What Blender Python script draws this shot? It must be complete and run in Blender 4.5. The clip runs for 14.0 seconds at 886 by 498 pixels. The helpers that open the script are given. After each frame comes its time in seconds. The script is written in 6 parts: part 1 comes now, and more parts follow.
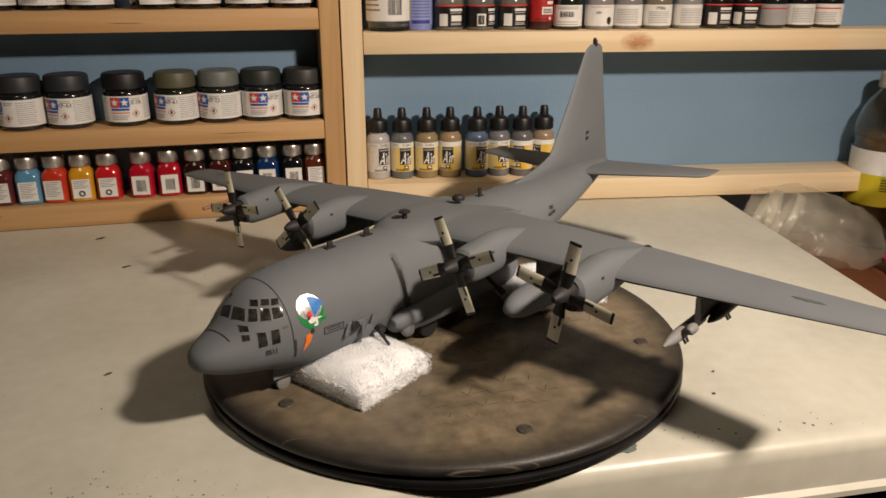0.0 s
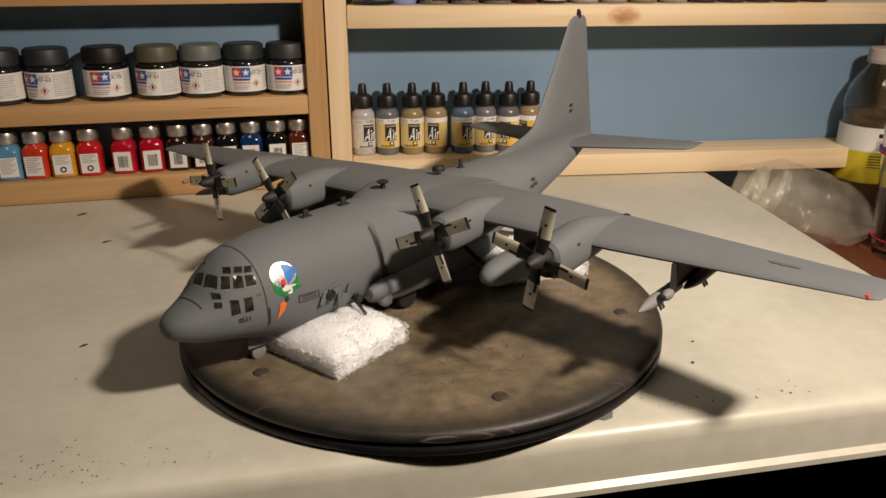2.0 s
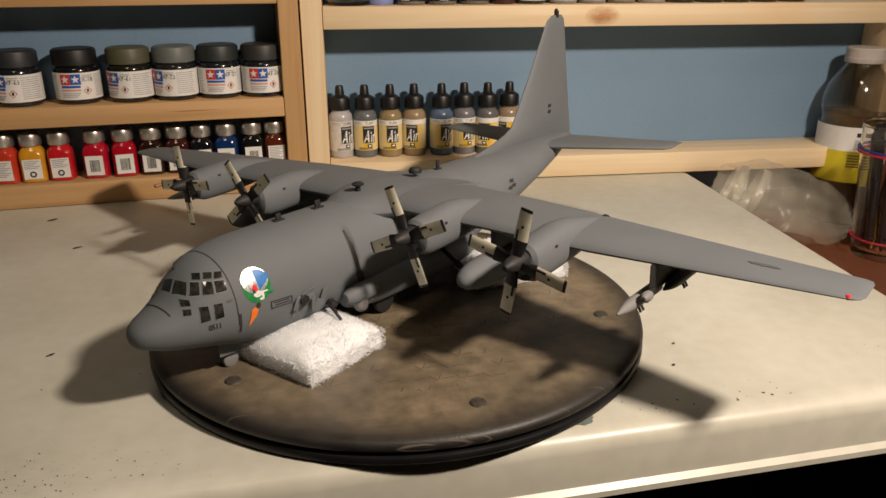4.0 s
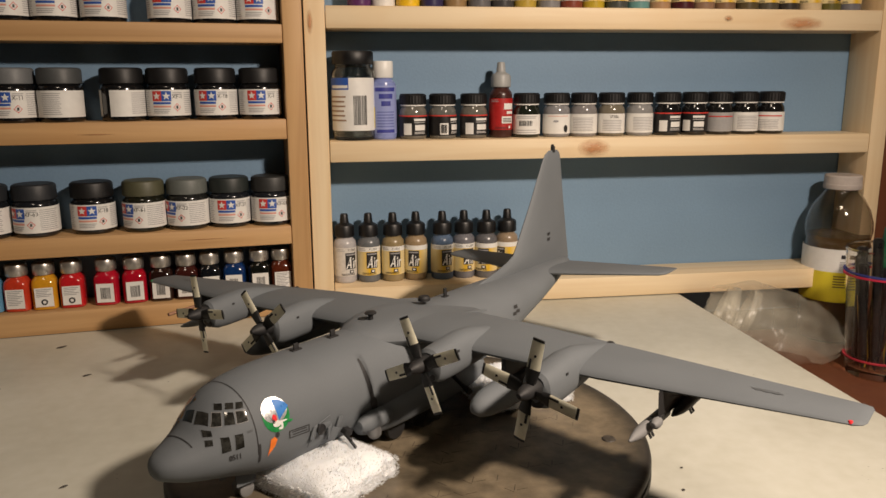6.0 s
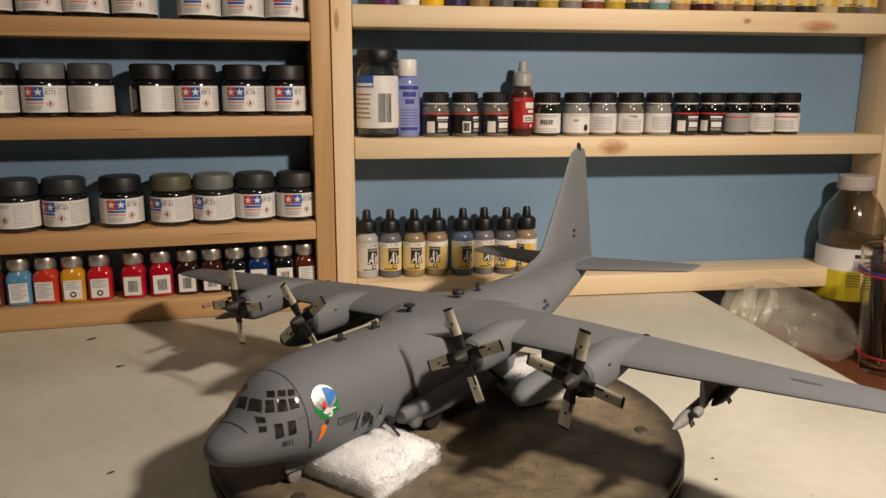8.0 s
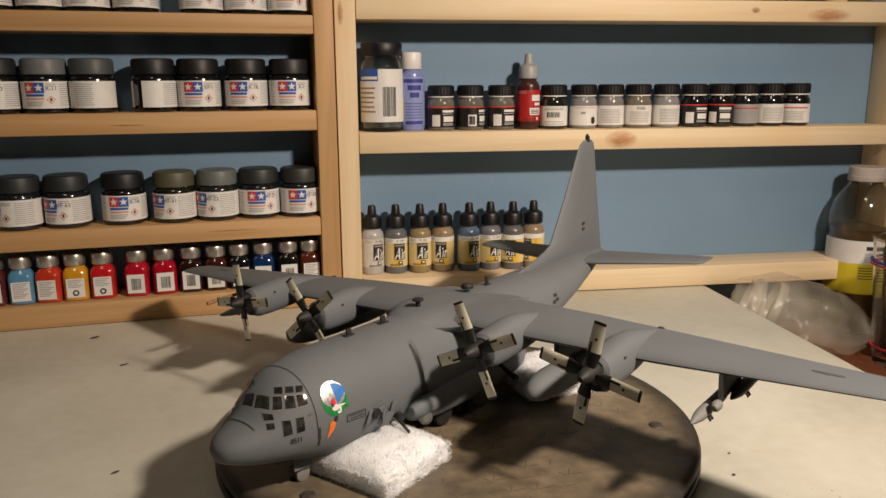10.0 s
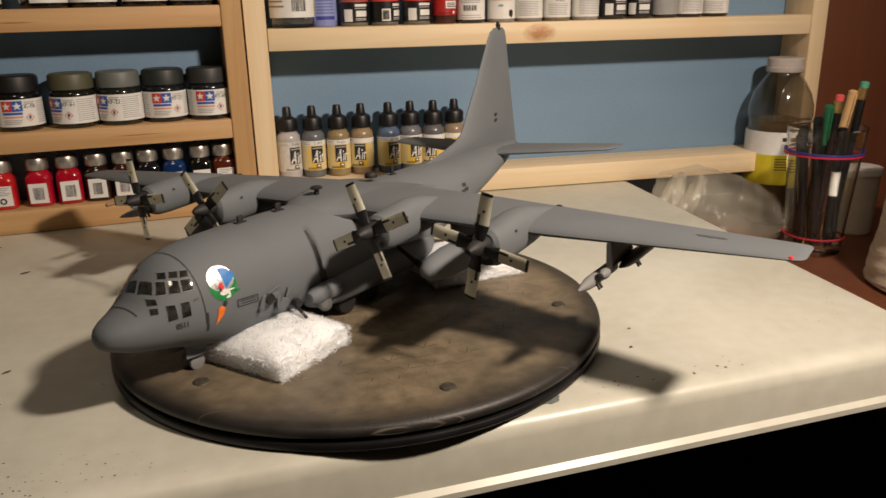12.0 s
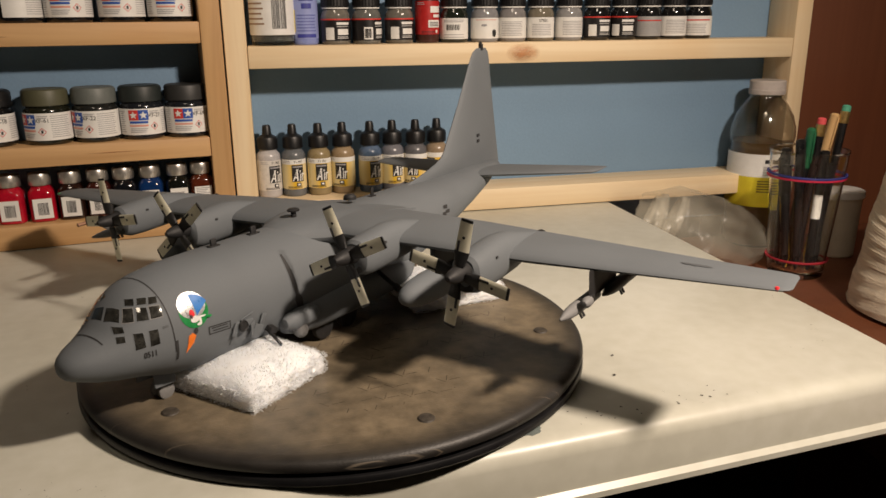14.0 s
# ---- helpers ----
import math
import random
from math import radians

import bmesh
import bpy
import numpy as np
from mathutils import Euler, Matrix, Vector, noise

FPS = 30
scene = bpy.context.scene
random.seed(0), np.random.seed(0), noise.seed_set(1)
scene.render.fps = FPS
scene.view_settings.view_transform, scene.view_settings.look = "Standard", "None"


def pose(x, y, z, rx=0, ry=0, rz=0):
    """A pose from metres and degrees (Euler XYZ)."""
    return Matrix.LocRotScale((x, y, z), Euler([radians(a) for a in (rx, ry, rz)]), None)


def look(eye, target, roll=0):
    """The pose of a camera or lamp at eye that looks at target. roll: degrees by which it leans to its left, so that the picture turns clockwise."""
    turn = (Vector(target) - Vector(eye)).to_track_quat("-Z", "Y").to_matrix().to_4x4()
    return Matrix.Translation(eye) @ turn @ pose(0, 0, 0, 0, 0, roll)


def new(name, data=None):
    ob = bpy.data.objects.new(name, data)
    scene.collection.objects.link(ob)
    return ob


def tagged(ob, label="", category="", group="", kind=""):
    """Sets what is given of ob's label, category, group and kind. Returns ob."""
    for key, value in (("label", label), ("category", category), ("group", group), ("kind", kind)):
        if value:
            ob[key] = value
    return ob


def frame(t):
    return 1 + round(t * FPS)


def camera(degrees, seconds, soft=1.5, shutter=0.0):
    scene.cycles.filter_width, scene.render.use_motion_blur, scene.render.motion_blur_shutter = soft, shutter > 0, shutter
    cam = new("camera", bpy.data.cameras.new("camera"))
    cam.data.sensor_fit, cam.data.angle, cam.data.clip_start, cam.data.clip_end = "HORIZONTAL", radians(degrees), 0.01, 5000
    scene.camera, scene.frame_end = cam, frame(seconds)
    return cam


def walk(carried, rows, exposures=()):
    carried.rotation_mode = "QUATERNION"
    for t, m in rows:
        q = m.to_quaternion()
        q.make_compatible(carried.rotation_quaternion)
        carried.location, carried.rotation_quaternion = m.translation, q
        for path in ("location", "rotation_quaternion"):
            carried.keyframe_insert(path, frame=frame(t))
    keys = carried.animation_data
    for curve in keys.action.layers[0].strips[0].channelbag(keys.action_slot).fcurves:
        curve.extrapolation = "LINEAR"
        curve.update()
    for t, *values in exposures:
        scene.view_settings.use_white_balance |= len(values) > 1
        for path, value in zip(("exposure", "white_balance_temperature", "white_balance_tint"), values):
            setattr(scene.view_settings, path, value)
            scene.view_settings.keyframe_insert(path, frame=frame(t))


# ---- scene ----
cam = camera(59.8, 14.0, shutter=0.4)
PATH = [
    (0, (-0.083, -0.548, 0.278), (0.106, 1.324, -0.403), -0.0),
    (0.5, (-0.077, -0.544, 0.274), (0.048, 1.341, -0.382), -0.9),
    (1, (-0.076, -0.549, 0.27), (0.068, 1.331, -0.395), -0.5),
    (1.5, (-0.074, -0.547, 0.267), (0.099, 1.315, -0.443), -0.3),
    (2, (-0.072, -0.549, 0.267), (0.126, 1.309, -0.447), -0.0),
    (4.3, (-0.065, -0.541, 0.264), (0.176, 1.315, -0.44), -0.1),
    (4.5, (-0.064, -0.541, 0.266), (0.178, 1.323, -0.42), -0.2),
    (5, (-0.069, -0.546, 0.268), (0.247, 1.332, -0.341), 0.8),
    (5.5, (-0.073, -0.56, 0.282), (0.241, 1.361, -0.174), 0.7),
    (6, (-0.082, -0.556, 0.277), (0.198, 1.38, -0.142), -0.3),
    (6.5, (-0.077, -0.562, 0.279), (0.195, 1.374, -0.144), 0.2),
    (7, (-0.076, -0.554, 0.267), (0.201, 1.385, -0.14), -0.0),
    (7.5, (-0.111, -0.55, 0.273), (0.19, 1.383, -0.144), 1.3),
    (8, (-0.111, -0.564, 0.276), (0.179, 1.37, -0.144), 0.2),
    (10.5, (-0.114, -0.551, 0.265), (0.169, 1.382, -0.161), -0.3),
    (11, (-0.099, -0.549, 0.243), (0.198, 1.342, -0.337), 0.3),
    (11.5, (-0.089, -0.55, 0.243), (0.254, 1.321, -0.375), -0.8),
    (12, (-0.081, -0.558, 0.244), (0.313, 1.303, -0.372), -1.2),
    (12.5, (-0.077, -0.559, 0.251), (0.381, 1.298, -0.336), -0.6),
    (13, (-0.075, -0.559, 0.252), (0.384, 1.298, -0.331), -0.8),
    (13.5, (-0.075, -0.555, 0.25), (0.387, 1.302, -0.331), -0.8),
    (14, (-0.076, -0.547, 0.246), (0.362, 1.317, -0.332), -0.5),
]
walk(cam, [(t, look(eye, target, roll)) for t, eye, target, roll in PATH])

# ---- light ----
world = bpy.data.worlds.new("room")
scene.world = world
world.use_nodes = True
world.node_tree.nodes["Background"].inputs[0].default_value = (1.0, 0.80, 0.58, 1)
world.node_tree.nodes["Background"].inputs[1].default_value = 0.009


def desk_lamp():
    """The work lamp behind and above the camera, the one source of the hard shadows."""
    data = bpy.data.lights.new("work_lamp", "AREA")
    data.shape, data.size, data.size_y = "ELLIPSE", 0.085, 0.055
    data.energy, data.color, data.spread = 4.25, (1.0, 0.818, 0.662), radians(120)
    ob = new("work_lamp", data)
    ob.matrix_world = look((0.370, -0.53, 0.640), (0.04, 0.05, 0.07))
    return ob


def fill_lamp():
    """An added fill lamp, source unseen, high behind the camera, which softens the shadows."""
    data = bpy.data.lights.new("fill_lamp", "AREA")
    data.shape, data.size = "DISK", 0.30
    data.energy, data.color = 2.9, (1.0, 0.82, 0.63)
    ob = new("fill_lamp", data)
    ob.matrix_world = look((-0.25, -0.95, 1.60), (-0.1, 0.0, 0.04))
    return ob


desk_lamp()
fill_lamp()

# ---- helpers of this scene ----


def link(name, bm, material, smooth=True):
    me = bpy.data.meshes.new(name)
    bmesh.ops.recalc_face_normals(bm, faces=bm.faces)
    bm.to_mesh(me)
    bm.free()
    for m in material if isinstance(material, (list, tuple)) else [material]:
        me.materials.append(m)
    if smooth:
        me.shade_smooth()
        me.set_sharp_from_angle(angle=radians(35))
    return new(name, me)


def part(name, bm, material, parent, label="", smooth=True):
    ob = link(name, bm, material, smooth)
    ob.parent = parent
    if label:
        ob["label"] = label
    return ob


def thing(name, m, label, category, group="", kind=""):
    ob = new(name)
    ob.empty_display_size = 0.01
    ob.matrix_world = m
    return tagged(ob, label, category, group, kind)


def box(x0, x1, y0, y1, z0, z1, bevel=0.0, seg=2):
    bm = bmesh.new()
    bmesh.ops.create_cube(bm, size=1)
    bmesh.ops.scale(bm, vec=(x1 - x0, y1 - y0, z1 - z0), verts=bm.verts)
    bmesh.ops.translate(bm, vec=((x0 + x1) / 2, (y0 + y1) / 2, (z0 + z1) / 2), verts=bm.verts)
    if bevel:
        bmesh.ops.bevel(bm, geom=bm.edges[:], offset=bevel, segments=seg, affect="EDGES", profile=0.5)
    return bm


def lathe(profile, seg=32, ribs=0, rib=0.0):
    """A turned solid from (radius, z) pairs, bottom to top; ribs: a fluted outside where radius has a third entry."""
    bm = bmesh.new()
    rings = []
    for row in profile:
        r, z = row[0], row[1]
        fl = row[2] if len(row) > 2 else 0.0
        if r < 1e-6:
            rings.append([bm.verts.new((0, 0, z))])
        else:
            rings.append([bm.verts.new(((r + (fl if k % 2 else 0)) * math.cos(2 * math.pi * k / seg),
                                        (r + (fl if k % 2 else 0)) * math.sin(2 * math.pi * k / seg), z)) for k in range(seg)])
    for a, b in zip(rings, rings[1:]):
        for k in range(seg):
            n = (k + 1) % seg
            if len(a) == 1 and len(b) == 1:
                continue
            if len(a) == 1:
                bm.faces.new((a[0], b[k], b[n]))
            elif len(b) == 1:
                bm.faces.new((a[k], a[n], b[0]))
            else:
                bm.faces.new((a[k], a[n], b[n], b[k]))
    return bm


def loft(sections, cap=True):
    """A skin through closed loops of the same number of points."""
    bm = bmesh.new()
    loops = [[bm.verts.new(p) for p in s] for s in sections]
    for a, b in zip(loops, loops[1:]):
        for k in range(len(a)):
            n = (k + 1) % len(a)
            bm.faces.new((a[k], a[n], b[n], b[k]))
    if cap:
        bm.faces.new(loops[0])
        bm.faces.new(loops[-1])
    return bm


def join(*bms):
    out = bmesh.new()
    for b in bms:
        me = bpy.data.meshes.new("tmp")
        b.to_mesh(me)
        b.free()
        out.from_mesh(me)
        bpy.data.meshes.remove(me)
    return out


def moved(bm, m):
    bmesh.ops.transform(bm, matrix=m, verts=bm.verts)
    return bm


def rod(a, b, r0, r1=None, seg=10):
    """A round bar from a to b."""
    a, b = Vector(a), Vector(b)
    bm = lathe([(0, 0), (r0, 0), (r1 if r1 is not None else r0, (b - a).length), (0, (b - a).length)], seg)
    return moved(bm, Matrix.Translation(a) @ (b - a).to_track_quat("Z", "Y").to_matrix().to_4x4())


def wrap(radius, a0, a1, z0, z1, seg=14, off=0.0003, lift=None):
    """A thin label bent round an upright bottle; angles in degrees from its front (-y) towards +x."""
    bm = bmesh.new()
    r = radius + off
    cols = []
    for k in range(seg + 1):
        a = radians(a0 + (a1 - a0) * k / seg)
        cols.append([bm.verts.new((q * math.sin(a), -q * math.cos(a), z)) for q, z in ((r - 0.0002, z0), (r, z0), (r, z1), (r - 0.0002, z1))])
    for p, q in zip(cols, cols[1:]):
        for k in range(3):
            bm.faces.new((p[k], q[k], q[k + 1], p[k + 1]))
    return bm


FONT_CACHE = {}


def letters(text, height, shear=0.0):
    """Flat lettering in the xz plane, centred, facing -y."""
    key = (text, shear)
    if key not in FONT_CACHE:
        cu = bpy.data.curves.new("lettering", "FONT")
        cu.body, cu.align_x, cu.align_y, cu.shear, cu.resolution_u = text, "CENTER", "CENTER", shear, 2
        ob = bpy.data.objects.new("lettering", cu)
        scene.collection.objects.link(ob)
        dg = bpy.context.evaluated_depsgraph_get()
        FONT_CACHE[key] = bpy.data.meshes.new_from_object(ob.evaluated_get(dg))
        bpy.data.objects.remove(ob)
        bpy.data.curves.remove(cu)
    bm = bmesh.new()
    bm.from_mesh(FONT_CACHE[key])
    for v in bm.verts:
        v.co = Vector((v.co.x * height, 0, v.co.y * height))
    return bm


def bent(bm, radius, angle, z, off=0.0006):
    """Bends flat lettering round a bottle of that radius, centred on an angle and a height."""
    r = radius + off
    for v in bm.verts:
        a = radians(angle) + v.co.x / r
        v.co = Vector((r * math.sin(a), -r * math.cos(a), z + v.co.z))
    return bm


# ---- materials ----


def tree(name):
    m = bpy.data.materials.new(name)
    m.use_nodes = True
    return m, m.node_tree.nodes, m.node_tree.links, m.node_tree.nodes["Principled BSDF"]


def surface(name, color, rough=0.5, metal=0.0, vary=0.12, scale=40.0, grain=600.0, bump=0.15, coat=0.0, dist=0.0004, stretch=(1, 1, 1),
            second=None, rvary=0.12, sss=0.0, spread=0.0):
    """Paint, plastic, cloth: a base colour with blotches at a large scale, grain at a fine one, and fine relief."""
    m, nodes, links, bsdf = tree(name)
    co = nodes.new("ShaderNodeTexCoord")
    mp = nodes.new("ShaderNodeMapping")
    mp.inputs["Scale"].default_value = stretch
    links.new(co.outputs["Object"], mp.inputs[0])
    big, fine = nodes.new("ShaderNodeTexNoise"), nodes.new("ShaderNodeTexNoise")
    big.inputs["Scale"].default_value, big.inputs["Detail"].default_value = scale, 5
    fine.inputs["Scale"].default_value, fine.inputs["Detail"].default_value = grain, 3
    links.new(mp.outputs[0], big.inputs["Vector"])
    links.new(mp.outputs[0], fine.inputs["Vector"])
    ramp = nodes.new("ShaderNodeValToRGB")
    ramp.color_ramp.elements[0].position, ramp.color_ramp.elements[1].position = 0.3, 0.72
    low = second or tuple(c * (1 - vary) for c in color)
    high = tuple(min(1, c * (1 + vary * 0.6)) for c in color)
    ramp.color_ramp.elements[0].color, ramp.color_ramp.elements[1].color = (*low, 1), (*high, 1)
    links.new(big.outputs[0], ramp.inputs[0])
    mix = nodes.new("ShaderNodeMixRGB")
    mix.blend_type, mix.inputs[0].default_value = "OVERLAY", vary
    links.new(ramp.outputs[0], mix.inputs[1])
    links.new(fine.outputs[0], mix.inputs[2])
    last = mix.outputs[0]
    if spread:
        info, hsv, mr = nodes.new("ShaderNodeObjectInfo"), nodes.new("ShaderNodeHueSaturation"), nodes.new("ShaderNodeMapRange")
        links.new(info.outputs["Random"], mr.inputs[0])
        mr.inputs[3].default_value, mr.inputs[4].default_value = 1 - spread, 1 + spread
        links.new(mr.outputs[0], hsv.inputs["Value"])
        links.new(last, hsv.inputs["Color"])
        last = hsv.outputs[0]
    links.new(last, bsdf.inputs["Base Color"])
    rr = nodes.new("ShaderNodeMapRange")
    rr.inputs[3].default_value, rr.inputs[4].default_value = max(0.02, rough - rvary), min(1, rough + rvary)
    links.new(big.outputs[0], rr.inputs[0])
    links.new(rr.outputs[0], bsdf.inputs["Roughness"])
    bsdf.inputs["Metallic"].default_value = metal
    bsdf.inputs["Coat Weight"].default_value = coat
    if sss:
        bsdf.inputs["Subsurface Weight"].default_value, bsdf.inputs["Subsurface Scale"].default_value = sss, 0.003 if sss < 0.8 else 0.008
        bsdf.inputs["Subsurface Radius"].default_value = (1.0, 0.95, 0.9)
    if bump:
        bp = nodes.new("ShaderNodeBump")
        bp.inputs["Strength"].default_value, bp.inputs["Distance"].default_value = bump, dist
        links.new(fine.outputs[0], bp.inputs["Height"])
        links.new(bp.outputs[0], bsdf.inputs["Normal"])
    return m


def glassy(name, color, rough=0.03, trans=1.0, ior=1.45):
    m, nodes, links, bsdf = tree(name)
    nz = nodes.new("ShaderNodeTexNoise")
    nz.inputs["Scale"].default_value = 60
    mr = nodes.new("ShaderNodeMapRange")
    mr.inputs[3].default_value, mr.inputs[4].default_value = rough * 0.6, rough * 1.5 + 0.02
    links.new(nz.outputs[0], mr.inputs[0])
    links.new(mr.outputs[0], bsdf.inputs["Roughness"])
    bsdf.inputs["Base Color"].default_value = (*color, 1)
    bsdf.inputs["Transmission Weight"].default_value, bsdf.inputs["IOR"].default_value = trans, ior
    return m


def pine(name, light, dark, axis=0):
    """Planed pine: long streaky grain along one axis, a few knots, slight sheen."""
    m, nodes, links, bsdf = tree(name)
    co, info, mp, add = (nodes.new("ShaderNode" + k) for k in ("TexCoord", "ObjectInfo", "Mapping", "VectorMath"))
    links.new(co.outputs["Object"], add.inputs[0])
    mul = nodes.new("ShaderNodeMath")
    mul.operation, mul.inputs[1].default_value = "MULTIPLY", 7.0
    links.new(info.outputs["Random"], mul.inputs[0])
    links.new(mul.outputs[0], add.inputs[1])
    st = [90.0, 90.0, 90.0]
    st[axis] = 3.5
    mp.inputs["Scale"].default_value = st
    links.new(add.outputs[0], mp.inputs[0])
    n1, n2 = nodes.new("ShaderNodeTexNoise"), nodes.new("ShaderNodeTexNoise")
    n1.inputs["Scale"].default_value, n1.inputs["Detail"].default_value, n1.inputs["Distortion"].default_value = 1.0, 6, 0.6
    links.new(mp.outputs[0], n1.inputs["Vector"])
    n2.inputs["Scale"].default_value, n2.inputs["Detail"].default_value = 9.0, 3
    links.new(add.outputs[0], n2.inputs["Vector"])
    ramp = nodes.new("ShaderNodeValToRGB")
    ramp.color_ramp.elements[0].position, ramp.color_ramp.elements[1].position = 0.25, 0.62
    ramp.color_ramp.elements[0].color, ramp.color_ramp.elements[1].color = (*dark, 1), (*light, 1)
    links.new(n1.outputs[0], ramp.inputs[0])
    warm = nodes.new("ShaderNodeMixRGB")
    warm.inputs[2].default_value = (light[0] * 0.95, light[1] * 0.80, light[2] * 0.62, 1)
    mr = nodes.new("ShaderNodeMapRange")
    mr.inputs[1].default_value, mr.inputs[2].default_value, mr.inputs[4].default_value = 0.5, 0.75, 0.5
    links.new(n2.outputs[0], mr.inputs[0])
    links.new(mr.outputs[0], warm.inputs[0])
    links.new(ramp.outputs[0], warm.inputs[1])
    links.new(warm.outputs[0], bsdf.inputs["Base Color"])
    bsdf.inputs["Roughness"].default_value = 0.55
    bp = nodes.new("ShaderNodeBump")
    bp.inputs["Strength"].default_value, bp.inputs["Distance"].default_value = 0.25, 0.0004
    links.new(n1.outputs[0], bp.inputs["Height"])
    links.new(bp.outputs[0], bsdf.inputs["Normal"])
    return m


def printed(name, paper, ink, lines=900.0, amount=0.75):
    """Paper with rows of print too small to read: broken grey bars."""
    m, nodes, links, bsdf = tree(name)
    co, mp = nodes.new("ShaderNodeTexCoord"), nodes.new("ShaderNodeMapping")
    links.new(co.outputs["Object"], mp.inputs[0])
    mp.inputs["Scale"].default_value = (1, 1, 1)
    wave = nodes.new("ShaderNodeTexWave")
    wave.bands_direction = "Z"
    wave.inputs["Scale"].default_value, wave.inputs["Distortion"].default_value = lines / 20.0 * 3.14, 0.0
    links.new(mp.outputs[0], wave.inputs["Vector"])
    nz = nodes.new("ShaderNodeTexNoise")
    nz.inputs["Scale"].default_value, nz.inputs["Detail"].default_value = 700, 2
    links.new(co.outputs["Object"], nz.inputs["Vector"])
    a, b, c = (nodes.new("ShaderNodeMath") for _ in range(3))
    a.operation, a.inputs[1].default_value = "GREATER_THAN", 0.62
    links.new(wave.outputs["Fac"], a.inputs[0])
    b.operation, b.inputs[1].default_value = "GREATER_THAN", 0.46
    links.new(nz.outputs[0], b.inputs[0])
    c.operation = "MULTIPLY"
    links.new(a.outputs[0], c.inputs[0])
    links.new(b.outputs[0], c.inputs[1])
    d = nodes.new("ShaderNodeMath")
    d.operation, d.inputs[1].default_value = "MULTIPLY", amount
    links.new(c.outputs[0], d.inputs[0])
    mix = nodes.new("ShaderNodeMixRGB")
    mix.inputs[1].default_value, mix.inputs[2].default_value = (*paper, 1), (*ink, 1)
    links.new(d.outputs[0], mix.inputs[0])
    links.new(mix.outputs[0], bsdf.inputs["Base Color"])
    bsdf.inputs["Roughness"].default_value = 0.45
    return m


M_PINE = pine("pine", (0.82, 0.67, 0.45), (0.72, 0.54, 0.32))
M_PINE_UP = pine("pine_upright", (0.82, 0.67, 0.45), (0.72, 0.54, 0.32), 2)
M_PINE_OLD = pine("pine_golden", (0.56, 0.35, 0.165), (0.42, 0.245, 0.105))
M_PINE_OLD_UP = pine("pine_golden_upright", (0.56, 0.35, 0.165), (0.42, 0.245, 0.105), 2)


def knot_stain():
    """A reddish knot that fades into the wood round it."""
    m, nodes, links, bsdf = tree("pine_knot")
    co, ln, mr, nz, mul, tr, mix = (nodes.new("ShaderNode" + k) for k in ("TexCoord", "VectorMath", "MapRange", "TexNoise", "Math", "BsdfTransparent", "MixShader"))
    ln.operation = "LENGTH"
    links.new(co.outputs["Object"], ln.inputs[0])
    mr.inputs[1].default_value, mr.inputs[2].default_value, mr.inputs[3].default_value, mr.inputs[4].default_value = 0.95, 0.15, 0.0, 1.3
    links.new(ln.outputs["Value"], mr.inputs[0])
    nz.inputs["Scale"].default_value, nz.inputs["Detail"].default_value = 2.5, 4
    links.new(co.outputs["Object"], nz.inputs["Vector"])
    mul.operation = "MULTIPLY"
    links.new(mr.outputs[0], mul.inputs[0])
    links.new(nz.outputs[0], mul.inputs[1])
    bsdf.inputs["Base Color"].default_value, bsdf.inputs["Roughness"].default_value = (0.56, 0.26, 0.11, 1), 0.5
    links.new(mul.outputs[0], mix.inputs[0])
    links.new(tr.outputs[0], mix.inputs[1])
    links.new(bsdf.outputs[0], mix.inputs[2])
    links.new(mix.outputs[0], nodes["Material Output"].inputs["Surface"])
    return m


M_KNOT = knot_stain()
M_WALL = surface("blue_wall_paint", (0.185, 0.30, 0.44), 0.6, vary=0.07, scale=6, grain=350, bump=0.3, dist=0.0006)
M_DESK = surface("cream_enamel", (0.590, 0.588, 0.518), 0.38, vary=0.14, scale=7, grain=90, bump=0.05, second=(0.50, 0.492, 0.415))
# near-black colour that stands in for deep shade under and behind the desk
M_SHADE = surface("shade_black", (0.012, 0.011, 0.010), 0.8)
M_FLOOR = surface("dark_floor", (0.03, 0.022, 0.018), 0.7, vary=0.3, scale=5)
M_BROWN = pine("red_brown_wood", (0.155, 0.050, 0.020), (0.130, 0.040, 0.016), 2)
M_BLACK = surface("black_plastic", (0.006, 0.006, 0.007), 0.42, vary=0.2, scale=80, grain=900, bump=0.1)
M_GREY = surface("gunship_grey_paint", (0.132, 0.147, 0.161), 0.72, vary=0.06, scale=30, grain=1200, bump=0.08, dist=0.0002)
M_GREY_LT = surface("pale_grey_paint", (0.205, 0.205, 0.205), 0.65, vary=0.08, scale=60, grain=1200, bump=0.08)
M_SOOT = surface("black_paint", (0.016, 0.016, 0.017), 0.6, vary=0.2, scale=90, grain=900)
M_CREAM = surface("cream_paint", (0.86, 0.83, 0.66), 0.45, vary=0.08, scale=200, grain=1500, bump=0.05)
M_LINE = surface("panel_line_ink", (0.03, 0.03, 0.032), 0.7)
M_FOAM = surface("white_foam", (0.86, 0.89, 0.93), 0.6, vary=0.04, scale=200, grain=1300, bump=0.3, dist=0.0005, sss=1.0)


